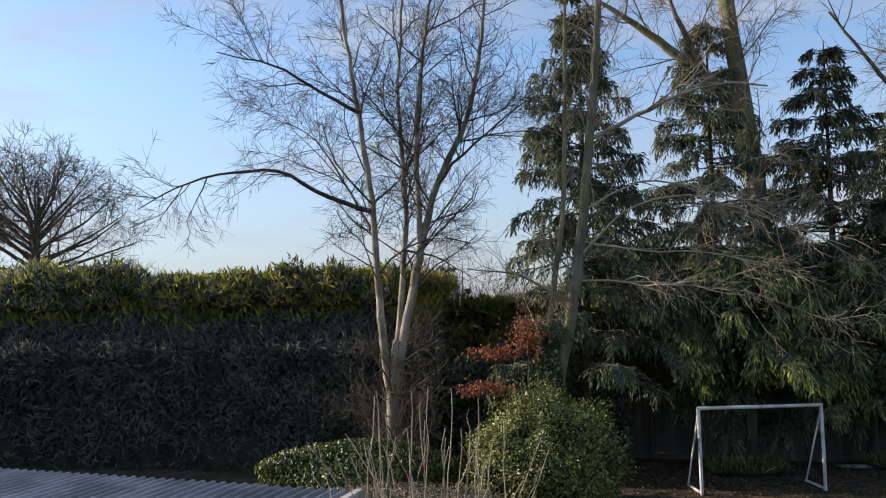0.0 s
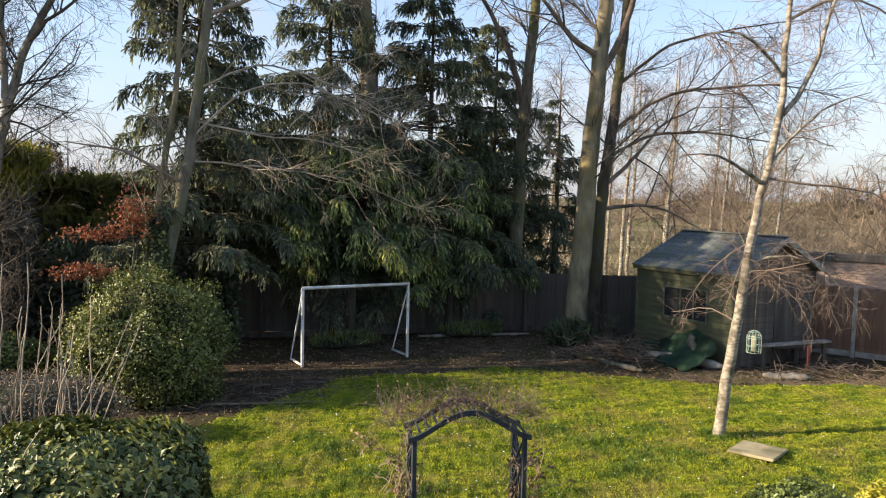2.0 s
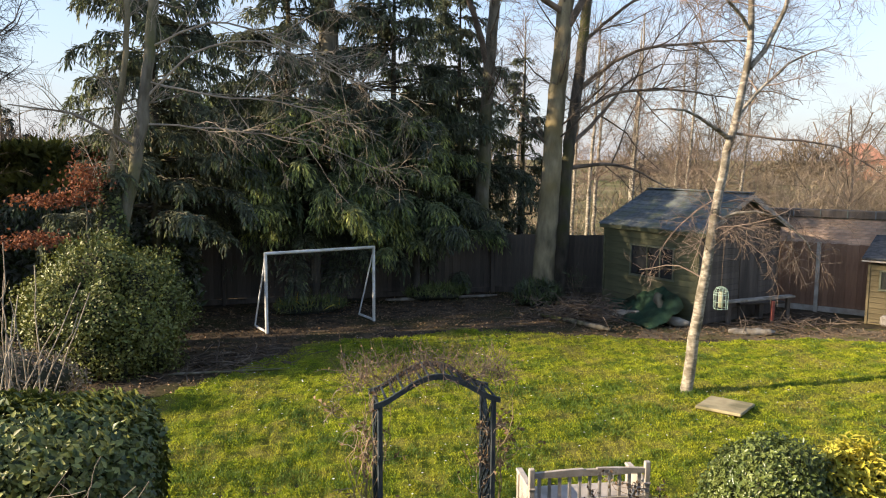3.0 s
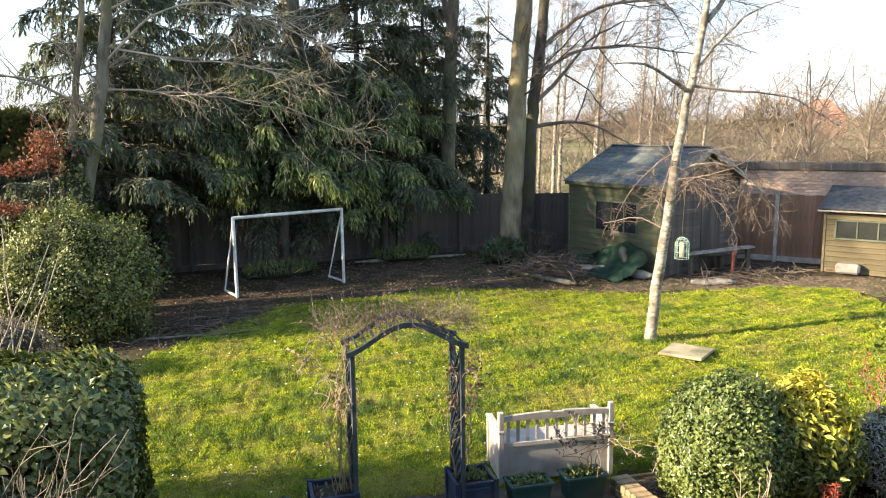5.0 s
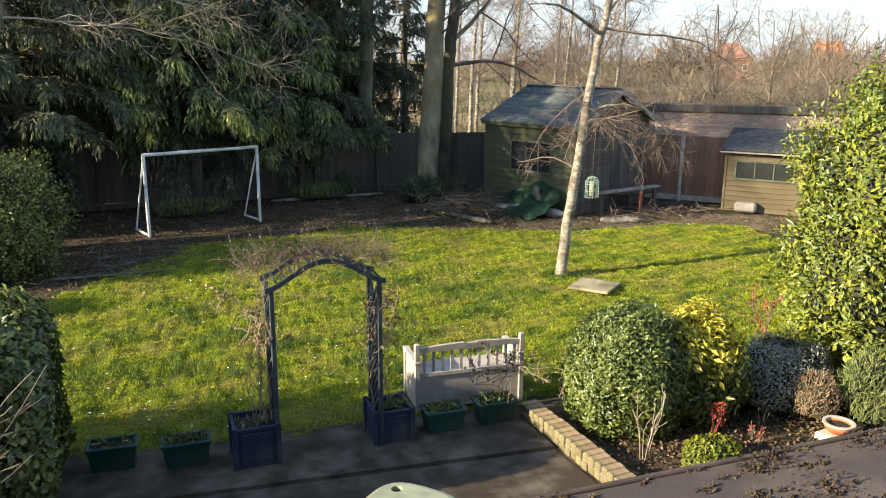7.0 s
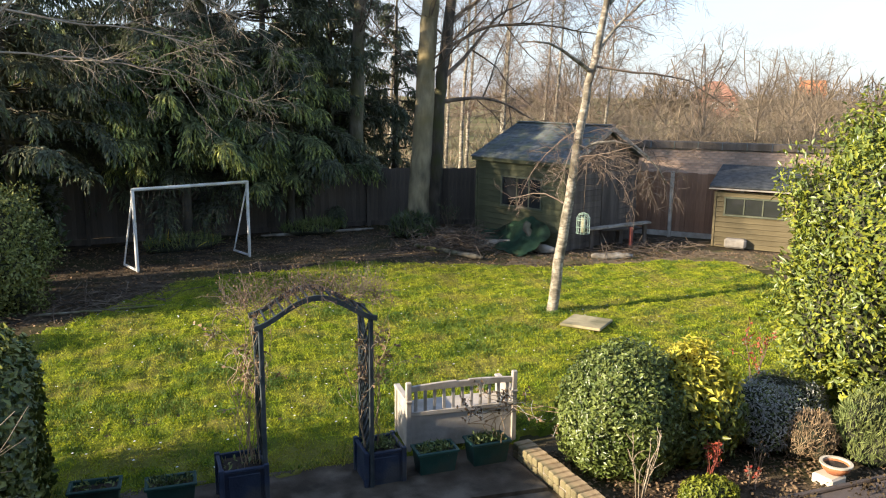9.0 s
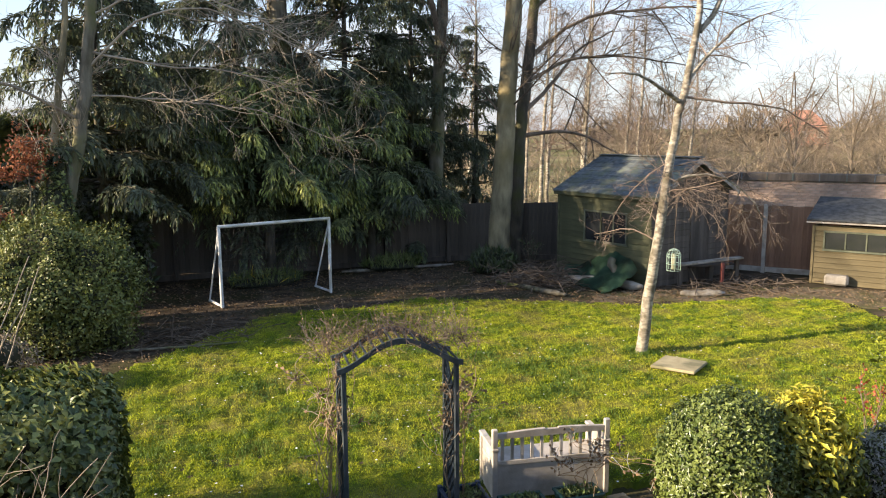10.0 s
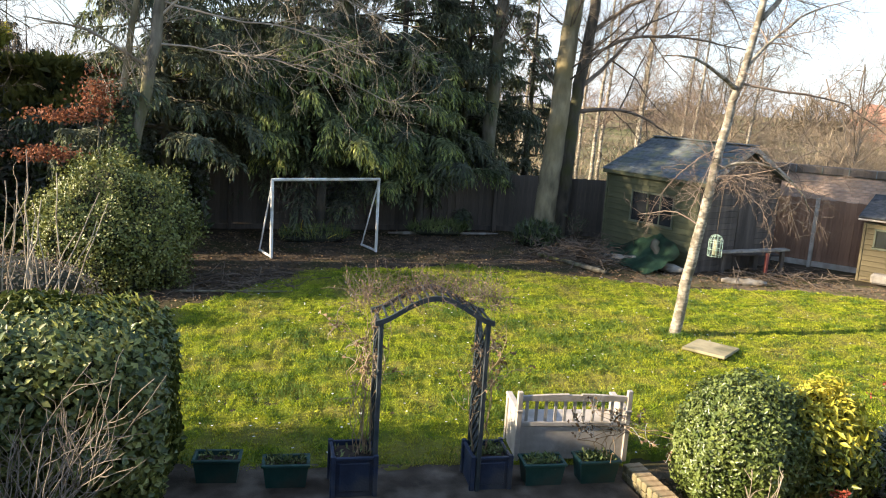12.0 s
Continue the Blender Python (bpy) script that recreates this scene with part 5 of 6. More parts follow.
# ---- garage and extension roof ----
def garage():
    t = thing("garage", at(-2.12, 8.26, 0, -10.1), "low garage with a grey corrugated roof", "garage")
    L, D, H = 5.55, 5.6, 2.17                      # along -x and -y from the near corner
    for c, s in (((-L / 2, -0.12, H / 2 - 0.12), (L - 0.1, 0.2, H - 0.24)), ((-0.12, -D / 2 - 0.1, H / 2 - 0.12), (0.2, D - 0.28, H - 0.24)), ((-L + 0.1, -D / 2 - 0.1, H / 2 - 0.12), (0.2, D - 0.28, H - 0.24))):
        part("wall", box(c, s, 0.005), M_RENDER, t)
    per = 0.146
    k = 8
    n = int(L / per) * k
    x = -np.arange(n + 1) * per / k
    z = 0.026 * np.cos(x * 2 * math.pi / per)
    v, f = [], []
    rows = [0.06, -D / 2, -D]
    for lay, dz in ((0, 0.0), (1, -0.012)):
        for y in rows:
            v.append(np.stack([x, np.full(n + 1, y), H + z + dz + 0.05 * (y / D)], 1))
    i = np.arange(n)
    q = n + 1
    for r in (0, 1):
        f.append(np.stack([i + r * q, i + 1 + r * q, i + 1 + (r + 1) * q, i + (r + 1) * q], 1))
        o = 3 * q
        f.append(np.stack([o + i + r * q, o + i + (r + 1) * q, o + i + 1 + (r + 1) * q, o + i + 1 + r * q], 1))
    f.append(np.stack([i, i + 3 * q, i + 1 + 3 * q, i + 1], 1))
    part("corrugated_roof", mesh_np("corrugated_roof", np.concatenate(v), np.concatenate(f)), M_CORR, t, "grey corrugated cement sheets", smooth=True)
    part("verge", box((0.03, -D / 2, H - 0.02), (0.12, D + 0.16, 0.11), 0.02), M_EDGE, t, "pale concrete verge capping")
    part("fascia", box((0.02, -D / 2, H - 0.19), (0.05, D, 0.20), 0.004), M_FENCED, t)


garage()


def extension():
    t = thing("extension", at(0, 0, 0, 0), "single-storey extension with a mossy brown felt roof", "extension")
    a, b, z0, z1 = (1.7, 1.43), (6.5, 0.68), 2.40, 2.62
    back = (-0.23, -1.45)
    bm = bmesh.new()
    top = [(a[0], a[1], z0), (b[0], b[1], z0), (b[0] + back[0], b[1] + back[1], z1), (a[0] + back[0], a[1] + back[1], z1)]
    hi = [bm.verts.new(p) for p in top]
    lo = [bm.verts.new((p[0], p[1], p[2] - 0.10)) for p in top]
    bm.faces.new(hi), bm.faces.new(lo[::-1])
    for i in range(4):
        bm.faces.new((lo[i], lo[(i + 1) % 4], hi[(i + 1) % 4], hi[i]))
    part("roof", bm, M_ROOF, t, "brown mineral felt roof")
    ang = math.degrees(math.atan2(b[1] - a[1], b[0] - a[0]))
    L = math.dist(a, b)
    part("wall", box((L / 2, -0.28, 1.13), (L - 0.3, 0.22, 2.26), 0.005), M_RENDER, t, m=at(a[0], a[1], 0, ang))
    part("roof_edge", box((L / 2, -0.012, 2.355), (L, 0.03, 0.12), 0.006), M_ROOF, t, m=at(a[0], a[1], 0, ang))
    rng = np.random.default_rng(91)
    k = 0
    P = []
    for _ in range(480):
        u, s = rng.random(), rng.random()
        r = rng.uniform(0.004, 0.022) * (2.2 if rng.random() < 0.15 else 1)
        cx, cy = a[0] + (b[0] - a[0]) * u + back[0] * s, a[1] + (b[1] - a[1]) * u + back[1] * s
        m = int(40 * r / 0.02)
        P.append(np.stack([rng.normal(cx, r * 1.6, m), rng.normal(cy, r, m), np.full(m, z0 + (z1 - z0) * s) + rng.random(m) * r * 0.35 - 0.002], 1))
    P = np.concatenate(P)
    part("moss", leaves(P, rng.normal(0, 1, P.shape) + [0, 0, 0.6], rng.normal(size=P.shape), 0.016, 0.013), M_MOSS, t, "tufts of brown moss and leaf scraps", kind="stuff")


extension()

def house_wall():
    """The plain wall of the house that the camera looks out of, with its open window."""
    t = thing("wall_house", at(1.47, -0.03, 0, math.degrees(math.atan2(-0.75, 4.8))), "plain brown rendered house wall with a wide upstairs window opening", "wall", kind="structure")
    x0, x1, w0, w1, z0, z1, top, th = -5.2, 7.4, -2.3, 1.6, 2.75, 5.05, 5.6, 0.28
    for name, a, b, lo, hi in (("wall_pier", x0, w0, 0, top), ("wall_pier", w1, x1, 0, top), ("wall_apron", w0, w1, 0, z0), ("wall_head", w0, w1, z1, top)):
        part(name, box(((a + b) / 2, -th / 2 - 0.004, (lo + hi) / 2 - 0.02), (b - a - 0.002, th, hi - lo - 0.002), 0.004), M_RENDER, t)
    part("window_sill", box(((w0 + w1) / 2, 0.02, z0 + 0.02), (w1 - w0 - 0.02, 0.2, 0.05), 0.01), M_EDGE, t)
    for x in (x0 + 0.14, x1 - 0.14):
        part("side_wall", box((x, -4.0, top / 2 - 0.02), (0.28, 7.4, top), 0.004), M_RENDER, t)
    part("roof", box(((x0 + x1) / 2, -3.7, top + 0.08), (x1 - x0 + 0.5, 8.0, 0.16), 0.01), M_ROOF, t)


house_wall()

# ---- summerhouse, hut, fences, wall ----
def boards(parent, L, H, n, mat, m, name="board", t=0.02, vertical=False, gap=0.006):
    """Cladding boards that share one mesh: rows up a wall L long and H high in the local x-z plane."""
    size = (H / n if not vertical else L / n) - gap
    bm = box((0, 0, 0), (L, t, size) if not vertical else (size, t, H), 0.004)
    first = part(name, bm, mat, parent)
    for i in range(n):
        o = first if i == 0 else new(name, first.data)
        o.parent = parent
        s = (i + 0.5) / n
        o.matrix_basis = m @ (at(L / 2, 0, H * s) if not vertical else at(L * s, 0, H / 2))


def window_unit(parent, x, z, w, h, m, panes=1, frame_mat=M_FRAME, glass=M_GLASS):
    """A framed window set on a wall's local x-z plane, with a casing, bars and glass panes."""
    wf = part("window", box((x, -0.008, z - h / 2 - 0.03), (w + 0.12, 0.06, 0.05)), frame_mat, parent, m=m)
    for dx in (-1, 1):
        part("frame", box((x + dx * (w / 2 + 0.02), -0.018, z), (0.045, 0.05, h), 0.004), frame_mat, wf)
    part("frame", box((x, -0.018, z + h / 2 + 0.02), (w + 0.10, 0.05, 0.045), 0.004), frame_mat, wf)
    for i in range(panes):
        c = x - w / 2 + w * (i + 0.5) / panes
        part("pane", box((c, -0.018, z), (w / panes - 0.03, 0.008, h - 0.01), 0), glass, wf)
        if i:
            part("mullion", box((x - w / 2 + w * i / panes, -0.02, z), (0.035, 0.04, h), 0.003), frame_mat, wf)


def summerhouse():
    yaw = 14.0
    t = thing("summerhouse", at(12.98, 15.1, 0, yaw), "olive green timber summerhouse with a grey shingled roof", "shed")
    W, L, H, R = 3.3, 3.1, 2.30, 3.14          # gable width along x, depth along y, eaves, ridge
    for c, s in (((0.05, L / 2, H / 2), (0.06, L - 0.02, H - 0.02)), ((W - 0.05, L / 2, H / 2), (0.06, L - 0.02, H - 0.02)), ((W / 2, L - 0.05, H / 2), (W - 0.18, 0.06, H - 0.02)), ((W / 2, 0.05, H / 2), (W - 0.18, 0.06, H - 0.02))):
        part("wall", box(c, s, 0.004), M_SHED, t)
    left = Matrix.Translation((0.0, L, 0)) @ pose(0, 0, 0, 0, 0, -90)
    boards(t, L, H, 15, M_SHED, left)
    # Gable end and door in darker wood: their shade is put into the colour.
    boards(t, W, H, 15, M_FENCED, at(0, 0.0, 0))
    # gable triangle and its boards
    bm = bmesh.new()
    v = [bm.verts.new(p) for p in ((0, 0.02, H), (W, 0.02, H), (W / 2, 0.02, R), (0, 0.08, H), (W, 0.08, H), (W / 2, 0.08, R))]
    for q in ((0, 1, 2), (5, 4, 3), (0, 3, 4, 1), (1, 4, 5, 2), (2, 5, 3, 0)):
        bm.faces.new([v[i] for i in q])
    part("gable", bm, M_FENCED, t)
    # roof: two slopes of shingle strips, hipped at the far end
    ov = 0.12
    zl = H - 0.02
    hip = 0.2
    for side, courses in ((0, 9), (1, 9)):
        for i in range(courses):
            s0, s1 = i / courses, (i + 1) / courses
            def edge(s, lift):
                x = -ov + (W / 2 + ov) * s
                z = zl + (R + 0.06 - zl) * s + lift
                y1 = L + 0.15 - hip * s
                return (x if side == 0 else W - x, -0.25, z), (x if side == 0 else W - x, y1, z)
            a0, a1 = edge(s0, 0.028)
            b0, b1 = edge(s1, 0.010)
            c0, c1 = edge(s0, 0.0)
            bm = bmesh.new()
            va = [bm.verts.new(p) for p in (a0, a1, b1, b0)]
            vc = [bm.verts.new(p) for p in (c0, c1)] + [bm.verts.new((b1[0], b1[1], b1[2] - 0.03)), bm.verts.new((b0[0], b0[1], b0[2] - 0.03))]
            bm.faces.new(va), bm.faces.new(vc[::-1])
            for k in range(4):
                bm.faces.new((va[k], vc[k], vc[(k + 1) % 4], va[(k + 1) % 4]))
            part("shingle_course", bm, M_FELT, t)
    bm = bmesh.new()
    v = [bm.verts.new(p) for p in ((-ov, L + 0.15, zl), (W + ov, L + 0.15, zl), (W / 2, L + 0.15 - hip, R + 0.06), (-ov, L + 0.15, zl + 0.03), (W + ov, L + 0.15, zl + 0.03), (W / 2, L + 0.15 - hip, R + 0.09))]
    for q in ((0, 1, 2), (5, 4, 3), (0, 3, 4, 1), (1, 4, 5, 2), (2, 5, 3, 0)):
        bm.faces.new([v[i] for i in q])
    part("roof_hip", bm, M_FELT, t)
    part("ridge_cap", box((W / 2, (L - hip) / 2 - 0.05, R + 0.085), (0.22, L - hip + 0.42, 0.03), 0.01), M_FELT, t)
    for sx in (0, 1):
        p, q = Vector((-ov if sx == 0 else W + ov, -0.262, zl - 0.03)), Vector((W / 2, -0.262, R + 0.0))
        part("bargeboard", bar(p, q, 0.022, 0.12), M_LOG, t)
    part("fascia", box((-ov + 0.03, L / 2 - 0.05, zl - 0.045), (0.025, L + 0.36, 0.10)), M_SHED, t)
    lm = Matrix.Translation((-0.014, L, 0)) @ pose(0, 0, 0, 0, 0, -90)
    window_unit(t, 1.25, 1.42, 0.52, 0.75, lm)
    window_unit(t, 1.95, 1.42, 0.80, 0.75, lm, 2)
    for dx in (0.0, L):
        part("corner_trim", box((-0.012, dx, H / 2), (0.05, 0.06, H)), M_SHED, t)
    part("door", box((2.0, -0.02, 0.95), (0.8, 0.035, 1.85), 0.006), M_FENCED, t, "dark shed door in shade")


summerhouse()


def hut():
    yaw = math.degrees(math.atan2(-1.65, 1.03))
    t = thing("garden_hut", at(17.22, 13.98, 0, yaw), "small tan boarded garden hut with a dark felt roof", "shed")
    L, D, H = 2.0, 1.5, 1.50
    for c, s in (((L / 2, 0.05, H / 2), (L - 0.02, 0.05, H)), ((L / 2, D - 0.03, H / 2 + 0.15), (L, 0.05, H + 0.3)), ((0.04, D / 2, H / 2), (0.05, D - 0.13, H)), ((L - 0.04, D / 2, H / 2), (0.05, D - 0.13, H))):
        part("wall", box(c, s, 0.004), M_HUT, t)
    boards(t, L, H, 11, M_HUT, at(0, 0.012, 0))
    boards(t, D, H, 11, M_HUT, Matrix.Translation((0, D, 0)) @ pose(0, 0, 0, 0, 0, -90))
    boards(t, D, H, 11, M_HUT, Matrix.Translation((L, 0, 0)) @ pose(0, 0, 0, 0, 0, 90))
    window_unit(t, 0.98, 1.12, 1.40, 0.42, at(0, -0.004, 0), 3)
    part("roof", box((L / 2, D / 2, 0), (L + 0.30, D + 0.42, 0.05), 0.008), M_FELTD, t, "dark grey felt pent roof", m=pose(0, 0.02, H + 0.19, 13, 0, 0))
    part("roof_edge", box((L / 2, -0.20, H + 0.09), (L + 0.30, 0.025, 0.04)), M_POST, t, "pale painted roof edge")
    for x in (0.0, L):
        part("corner_trim", box((x, -0.004, H / 2), (0.06, 0.03, H)), M_HUT, t)


hut()
bag = part("pale_block", box((0, 0, 0), (0.55, 0.25, 0.26), 0.05), M_POST, m=at(17.42, 13.38, 0.16, -58))
tagged(bag, "pale grey sack-like block leaning on the hut", "block")


def fence(name, label, a, b, h, n, posts, mat, low=0.15, post_mat=M_POST):
    """A close-boarded fence: posts, gravel boards and upright boards one by one."""
    a, b = Vector((*a, 0)), Vector((*b, 0))
    L = (b - a).length
    t = thing(name, at(a.x, a.y, 0, math.degrees(math.atan2(b.y - a.y, b.x - a.x))), label, "fence", kind="structure")
    w = L / n
    rng = random.Random(n)
    shared = part("board", box((0, 0, (h - low) / 2), (w * 1.02, 0.018, h - low), 0.003), mat, t)
    for i in range(n):
        o = shared if i == 0 else new("board", shared.data)
        o.parent = t
        o.matrix_basis = pose(w * (i + 0.5), (0.012 if i % 2 else 0.0) + 0.03, low + rng.uniform(-0.012, 0.012), rng.uniform(-0.6, 0.6), 0, 0)
    for i in range(posts + 1):
        part("post", box((L * i / posts, -0.01, h / 2), (0.10, 0.10, h + 0.06), 0.01), post_mat, t)
    for i in range(posts):
        part("gravel_board", box((L * (i + 0.5) / posts, 0.02, low / 2), (L / posts - 0.104, 0.05, low), 0.006), post_mat, t)
    for z in (0.35, h - 0.25):
        part("rail", box((L / 2, 0.075, z), (L, 0.05, 0.08), 0.005), mat, t)
    return t


fence("fence", "red-brown close-boarded fence with concrete posts", (16.2, 17.2), (20.6, 11.0), 1.85, 56, 4, M_FENCE)
fence("fence", "weathered dark board fence under the conifers", (-3.5, 21.75), (10.2, 21.15), 1.75, 110, 7, M_FENCED, post_mat=M_FENCED)
fence("fence", "weathered dark board fence beside the summerhouse", (10.25, 21.15), (16.1, 18.9), 1.75, 46, 3, M_FENCED, post_mat=M_FENCED)


def far_wall():
    a, b = Vector((16.55, 18.2, 0)), Vector((22.6, 11.0, 0))
    L, H = (b - a).length, 2.62
    ang = math.degrees(math.atan2(b.y - a.y, b.x - a.x))
    t = thing("wall_outbuilding", at(a.x, a.y, 0, ang), "neighbour's pale pink brick wall with a dark felt edge", "wall", kind="structure")
    part("mortar", box((L / 2, 0.06, H / 2), (L, 0.20, H), 0), M_MORTAR, t)
    bm = box((0, 0, 0), (0.215, 0.10, 0.065), 0.004)
    me = None
    rows, cols = 14, int(L / 0.225)
    count = 0
    rest = bmesh.new()
    for r in range(rows):
        for c in range(cols):
            x, z = 0.12 + c * 0.225 + (0.11 if r % 2 else 0), H - 0.22 - r * 0.075
            if x > L - 0.1:
                continue
            if me is None:
                o = part("brick", bm, M_PINK, t)
                me = o.data
            elif count < 300:
                o = new("brick", me)
                o.parent = t
            else:
                add_box(rest, (x, -0.005, z), (0.215, 0.10, 0.065))
                continue
            o.matrix_basis = at(x, -0.005, z)
            count += 1
    part("bricks", rest, M_PINK, t, kind="stuff")
    part("coping", box((L / 2, 0.04, H - 0.05), (L + 0.1, 0.34, 0.22), 0.02), M_FENCED, t, "dark felted wall edge")
    n = 14
    for i in range(n):
        part("coping_strip", box((L * (i + 0.5) / n, -0.14, H - 0.05), (0.03, 0.02, 0.22), 0.004), M_FELT, t)


far_wall()

# ---- clutter by the summerhouse ----
def log_piece(name, label, a, b, r, mat, seed, sides=10):
    rng = np.random.default_rng(seed)
    w = Wood()
    a, b = np.array(a, float), np.array(b, float)
    k = 9
    p = np.stack([a + (b - a) * s for s in np.linspace(0, 1, k)]) - a
    p[1:-1] += rng.normal(0, r * 0.25, (k - 2, 3)) * [1, 1, 0.4]
    rr = r * (0.85 + 0.3 * rng.random(k))
    rr[0], rr[-1] = r * 0.55, r * 0.5
    p = np.concatenate([p[:1], p, p[-1:]])
    rr = np.concatenate([[0.004], rr, [0.004]])
    w.tube(p, rr, sides)
    return tagged(part(name, w.mesh(name), mat, m=at(*a)), label, "log")


log_piece("log", "pale barkless log at the lawn's edge", (11.70, 17.05, 0.08), (12.70, 15.0, 0.10), 0.11, M_LOG, 101)
log_piece("log", "brown fallen branch on the soil", (9.9, 17.4, 0.05), (10.6, 15.2, 0.06), 0.07, M_BARK, 102, 7)
log_piece("log", "long thin pale branch lying below the fence", (6.7, 20.6, 0.04), (10.0, 20.3, 0.05), 0.05, M_LOG, 103, 6)
log_piece("log", "stout log standing against the summerhouse", (12.55, 15.55, 0.02), (12.35, 15.9, 0.72), 0.11, M_BARK, 104)
log_piece("log", "thin branch across the shaded soil", (0.8, 14.6, 0.03), (3.0, 14.3, 0.04), 0.025, M_BARK, 105, 6)
log_piece("log", "short stone-grey log by the path", (13.2, 14.2, 0.05), (14.1, 13.7, 0.06), 0.09, M_LOG, 106)


def brush_pile(name, label, x, y, r, h, n, seed, mat=M_TWIG):
    rng = np.random.default_rng(seed)
    w = Wood()
    for i in range(n):
        c = np.array([rng.normal(0, r * 0.5), rng.normal(0, r * 0.35), rng.random() ** 2 * h + 0.02])
        d = unit(np.array([rng.normal(), rng.normal(), rng.normal(0, 0.22)]))
        l = rng.uniform(0.3, 0.9)
        q = np.stack([c + d * l * s + rng.normal(0, 0.03, 3) for s in (-0.5, 0, 0.5)])
        q[:, 2] = np.maximum(q[:, 2], 0.01)
        w.tube(q, [0.011, 0.009, 0.004], 4)
    t = thing(name, at(x, y, -0.01), label, "brush pile")
    part("brushwood", w.mesh("sticks"), mat, t, "criss-crossed dead sticks", kind="stuff")


brush_pile("brush_pile", "heap of cut sticks below the tall trees", 10.9, 16.9, 1.5, 0.45, 420, 111)
brush_pile("brush_pile", "scatter of dead twigs by the summerhouse path", 15.2, 14.3, 1.6, 0.12, 120, 112, M_TWIG)
brush_pile("brush_pile", "scatter of dead twigs on the soil near the goal", 1.8, 15.3, 1.6, 0.08, 140, 113)
twiggy("dead_shrub", "dry twiggy shrub between the tree trunks", 11.5, 18.4, 1.1, 114, 16, M_TWIG, M_DARKIVY, 200)
shrub("fern", "dark evergreen growth at the tree's foot", "plant", (10.6, 18.9), (0.6, 0.5, 0.55), 900, (0.3, 0.12), [M_DARKIVY, M_CONIF], 115, lump=0.3, hang=-0.6)
shrub("daffodil_clump", "green daffodil leaves with a few yellow flowers by the goal", "plant", (4.4, 19.6), (0.9, 0.3, 0.30), 700, (0.28, 0.07), [M_ROSE, M_ROSE, M_ROSE, M_ROSE, M_ROSE, M_FLOWER], 116, lump=0.3, hang=-1.2, split=(0.2, 0.4, 0.6, 0.8, 0.97))
shrub("daffodil_clump", "low green leaves along the fence foot", "plant", (8.2, 20.5), (0.9, 0.3, 0.28), 700, (0.28, 0.07), [M_ROSE], 117, lump=0.3, hang=-1.2)


def tarp():
    t = thing("tarpaulin", at(12.42, 16.3, 0, 0), "crumpled green netting heaped against the summerhouse", "tarpaulin")
    bm = bmesh.new()
    n = 26
    g = []
    for i in range(n + 1):
        row = []
        for j in range(n + 1):
            u, v = i / n, j / n
            x, y = -0.85 + 1.05 * u, -1.2 + 2.9 * v
            z = 0.85 * u ** 1.5 * (0.55 + 0.45 * math.sin(math.pi * v) ** 0.5) + 0.10 * noise.noise(Vector((u * 5, v * 6, 2))) + 0.05 * noise.noise(Vector((u * 14, v * 15, 5)))
            row.append(bm.verts.new((x + 0.28 * v, y, max(z, 0.0) + 0.01)))
        g.append(row)
    for i in range(n):
        for j in range(n):
            bm.faces.new((g[i][j], g[i + 1][j], g[i + 1][j + 1], g[i][j + 1]))
    ext = bmesh.ops.solidify(bm, geom=list(bm.faces), thickness=0.012)
    part("cloth", bm, M_TARP, t, smooth=True)


tarp()


def picnic_seat():
    t = thing("rustic_bench", at(14.75, 14.85, 0, -8), "low plank seat on a red-brown metal leg", "seat")
    part("plank", box((0.0, 0.1, 0.60), (1.9, 0.24, 0.05), 0.01), M_LOG, t, m=pose(0, 0, 0, 0, -3, 0))
    part("leg", box((0.28, -0.02, 0.28), (0.08, 0.08, 0.56), 0.01), M_RUST, t)
    part("leg", box((0.86, 0.2, 0.30), (0.1, 0.1, 0.60), 0.01), M_FENCED, t)
    part("leg", box((-0.8, 0.2, 0.28), (0.1, 0.1, 0.56), 0.01), M_FENCED, t)
    part("back_plank", box((0.3, 0.55, 0.42), (1.3, 0.3, 0.05), 0.01), M_FENCED, t)
    part("back_leg", box((0.3, 0.55, 0.2), (0.12, 0.2, 0.40), 0.01), M_FENCED, t)


picnic_seat()


def feeder():
    t = thing("bird_feeder", at(10.02, 10.75, 1.42), "pale green wire-caged bird feeder hanging from the birch", "bird feeder")
    w = Wood()
    R, H = 0.125, 0.40
    for i in range(12):
        a = 6.2832 * i / 12
        c, s = math.cos(a), math.sin(a)
        w.tube([(R * c, R * s, 0), (R * c, R * s, H * 0.75), (R * 0.7 * c, R * 0.7 * s, H * 0.93), (0.02 * c, 0.02 * s, H)], [0.0045] * 4, 4)
    for z, r in ((0.01, R), (0.13, R), (0.26, R), (H * 0.76, R), (H * 0.93, R * 0.7)):
        q = [(r * math.cos(6.2832 * i / 20), r * math.sin(6.2832 * i / 20), z) for i in range(21)]
        w.tube(q, [0.0045] * 21, 4)
    part("cage", w.mesh("cage"), M_FEEDER, t)
    tb = Wood()
    tb.tube([(0, 0, 0.02), (0, 0, 0.03), (0, 0, 0.30), (0, 0, 0.31)], [0.01, 0.045, 0.045, 0.01], 12)
    part("seed_tube", tb.mesh("seed_tube"), M_SEED, t)
    hk = Wood()
    hk.tube([(0, 0, H), (0, 0, 0.7), (-0.05, -0.1, 1.45)], [0.004] * 3, 4)
    part("hanger", hk.mesh("hanger"), M_TWIG, t)


feeder()


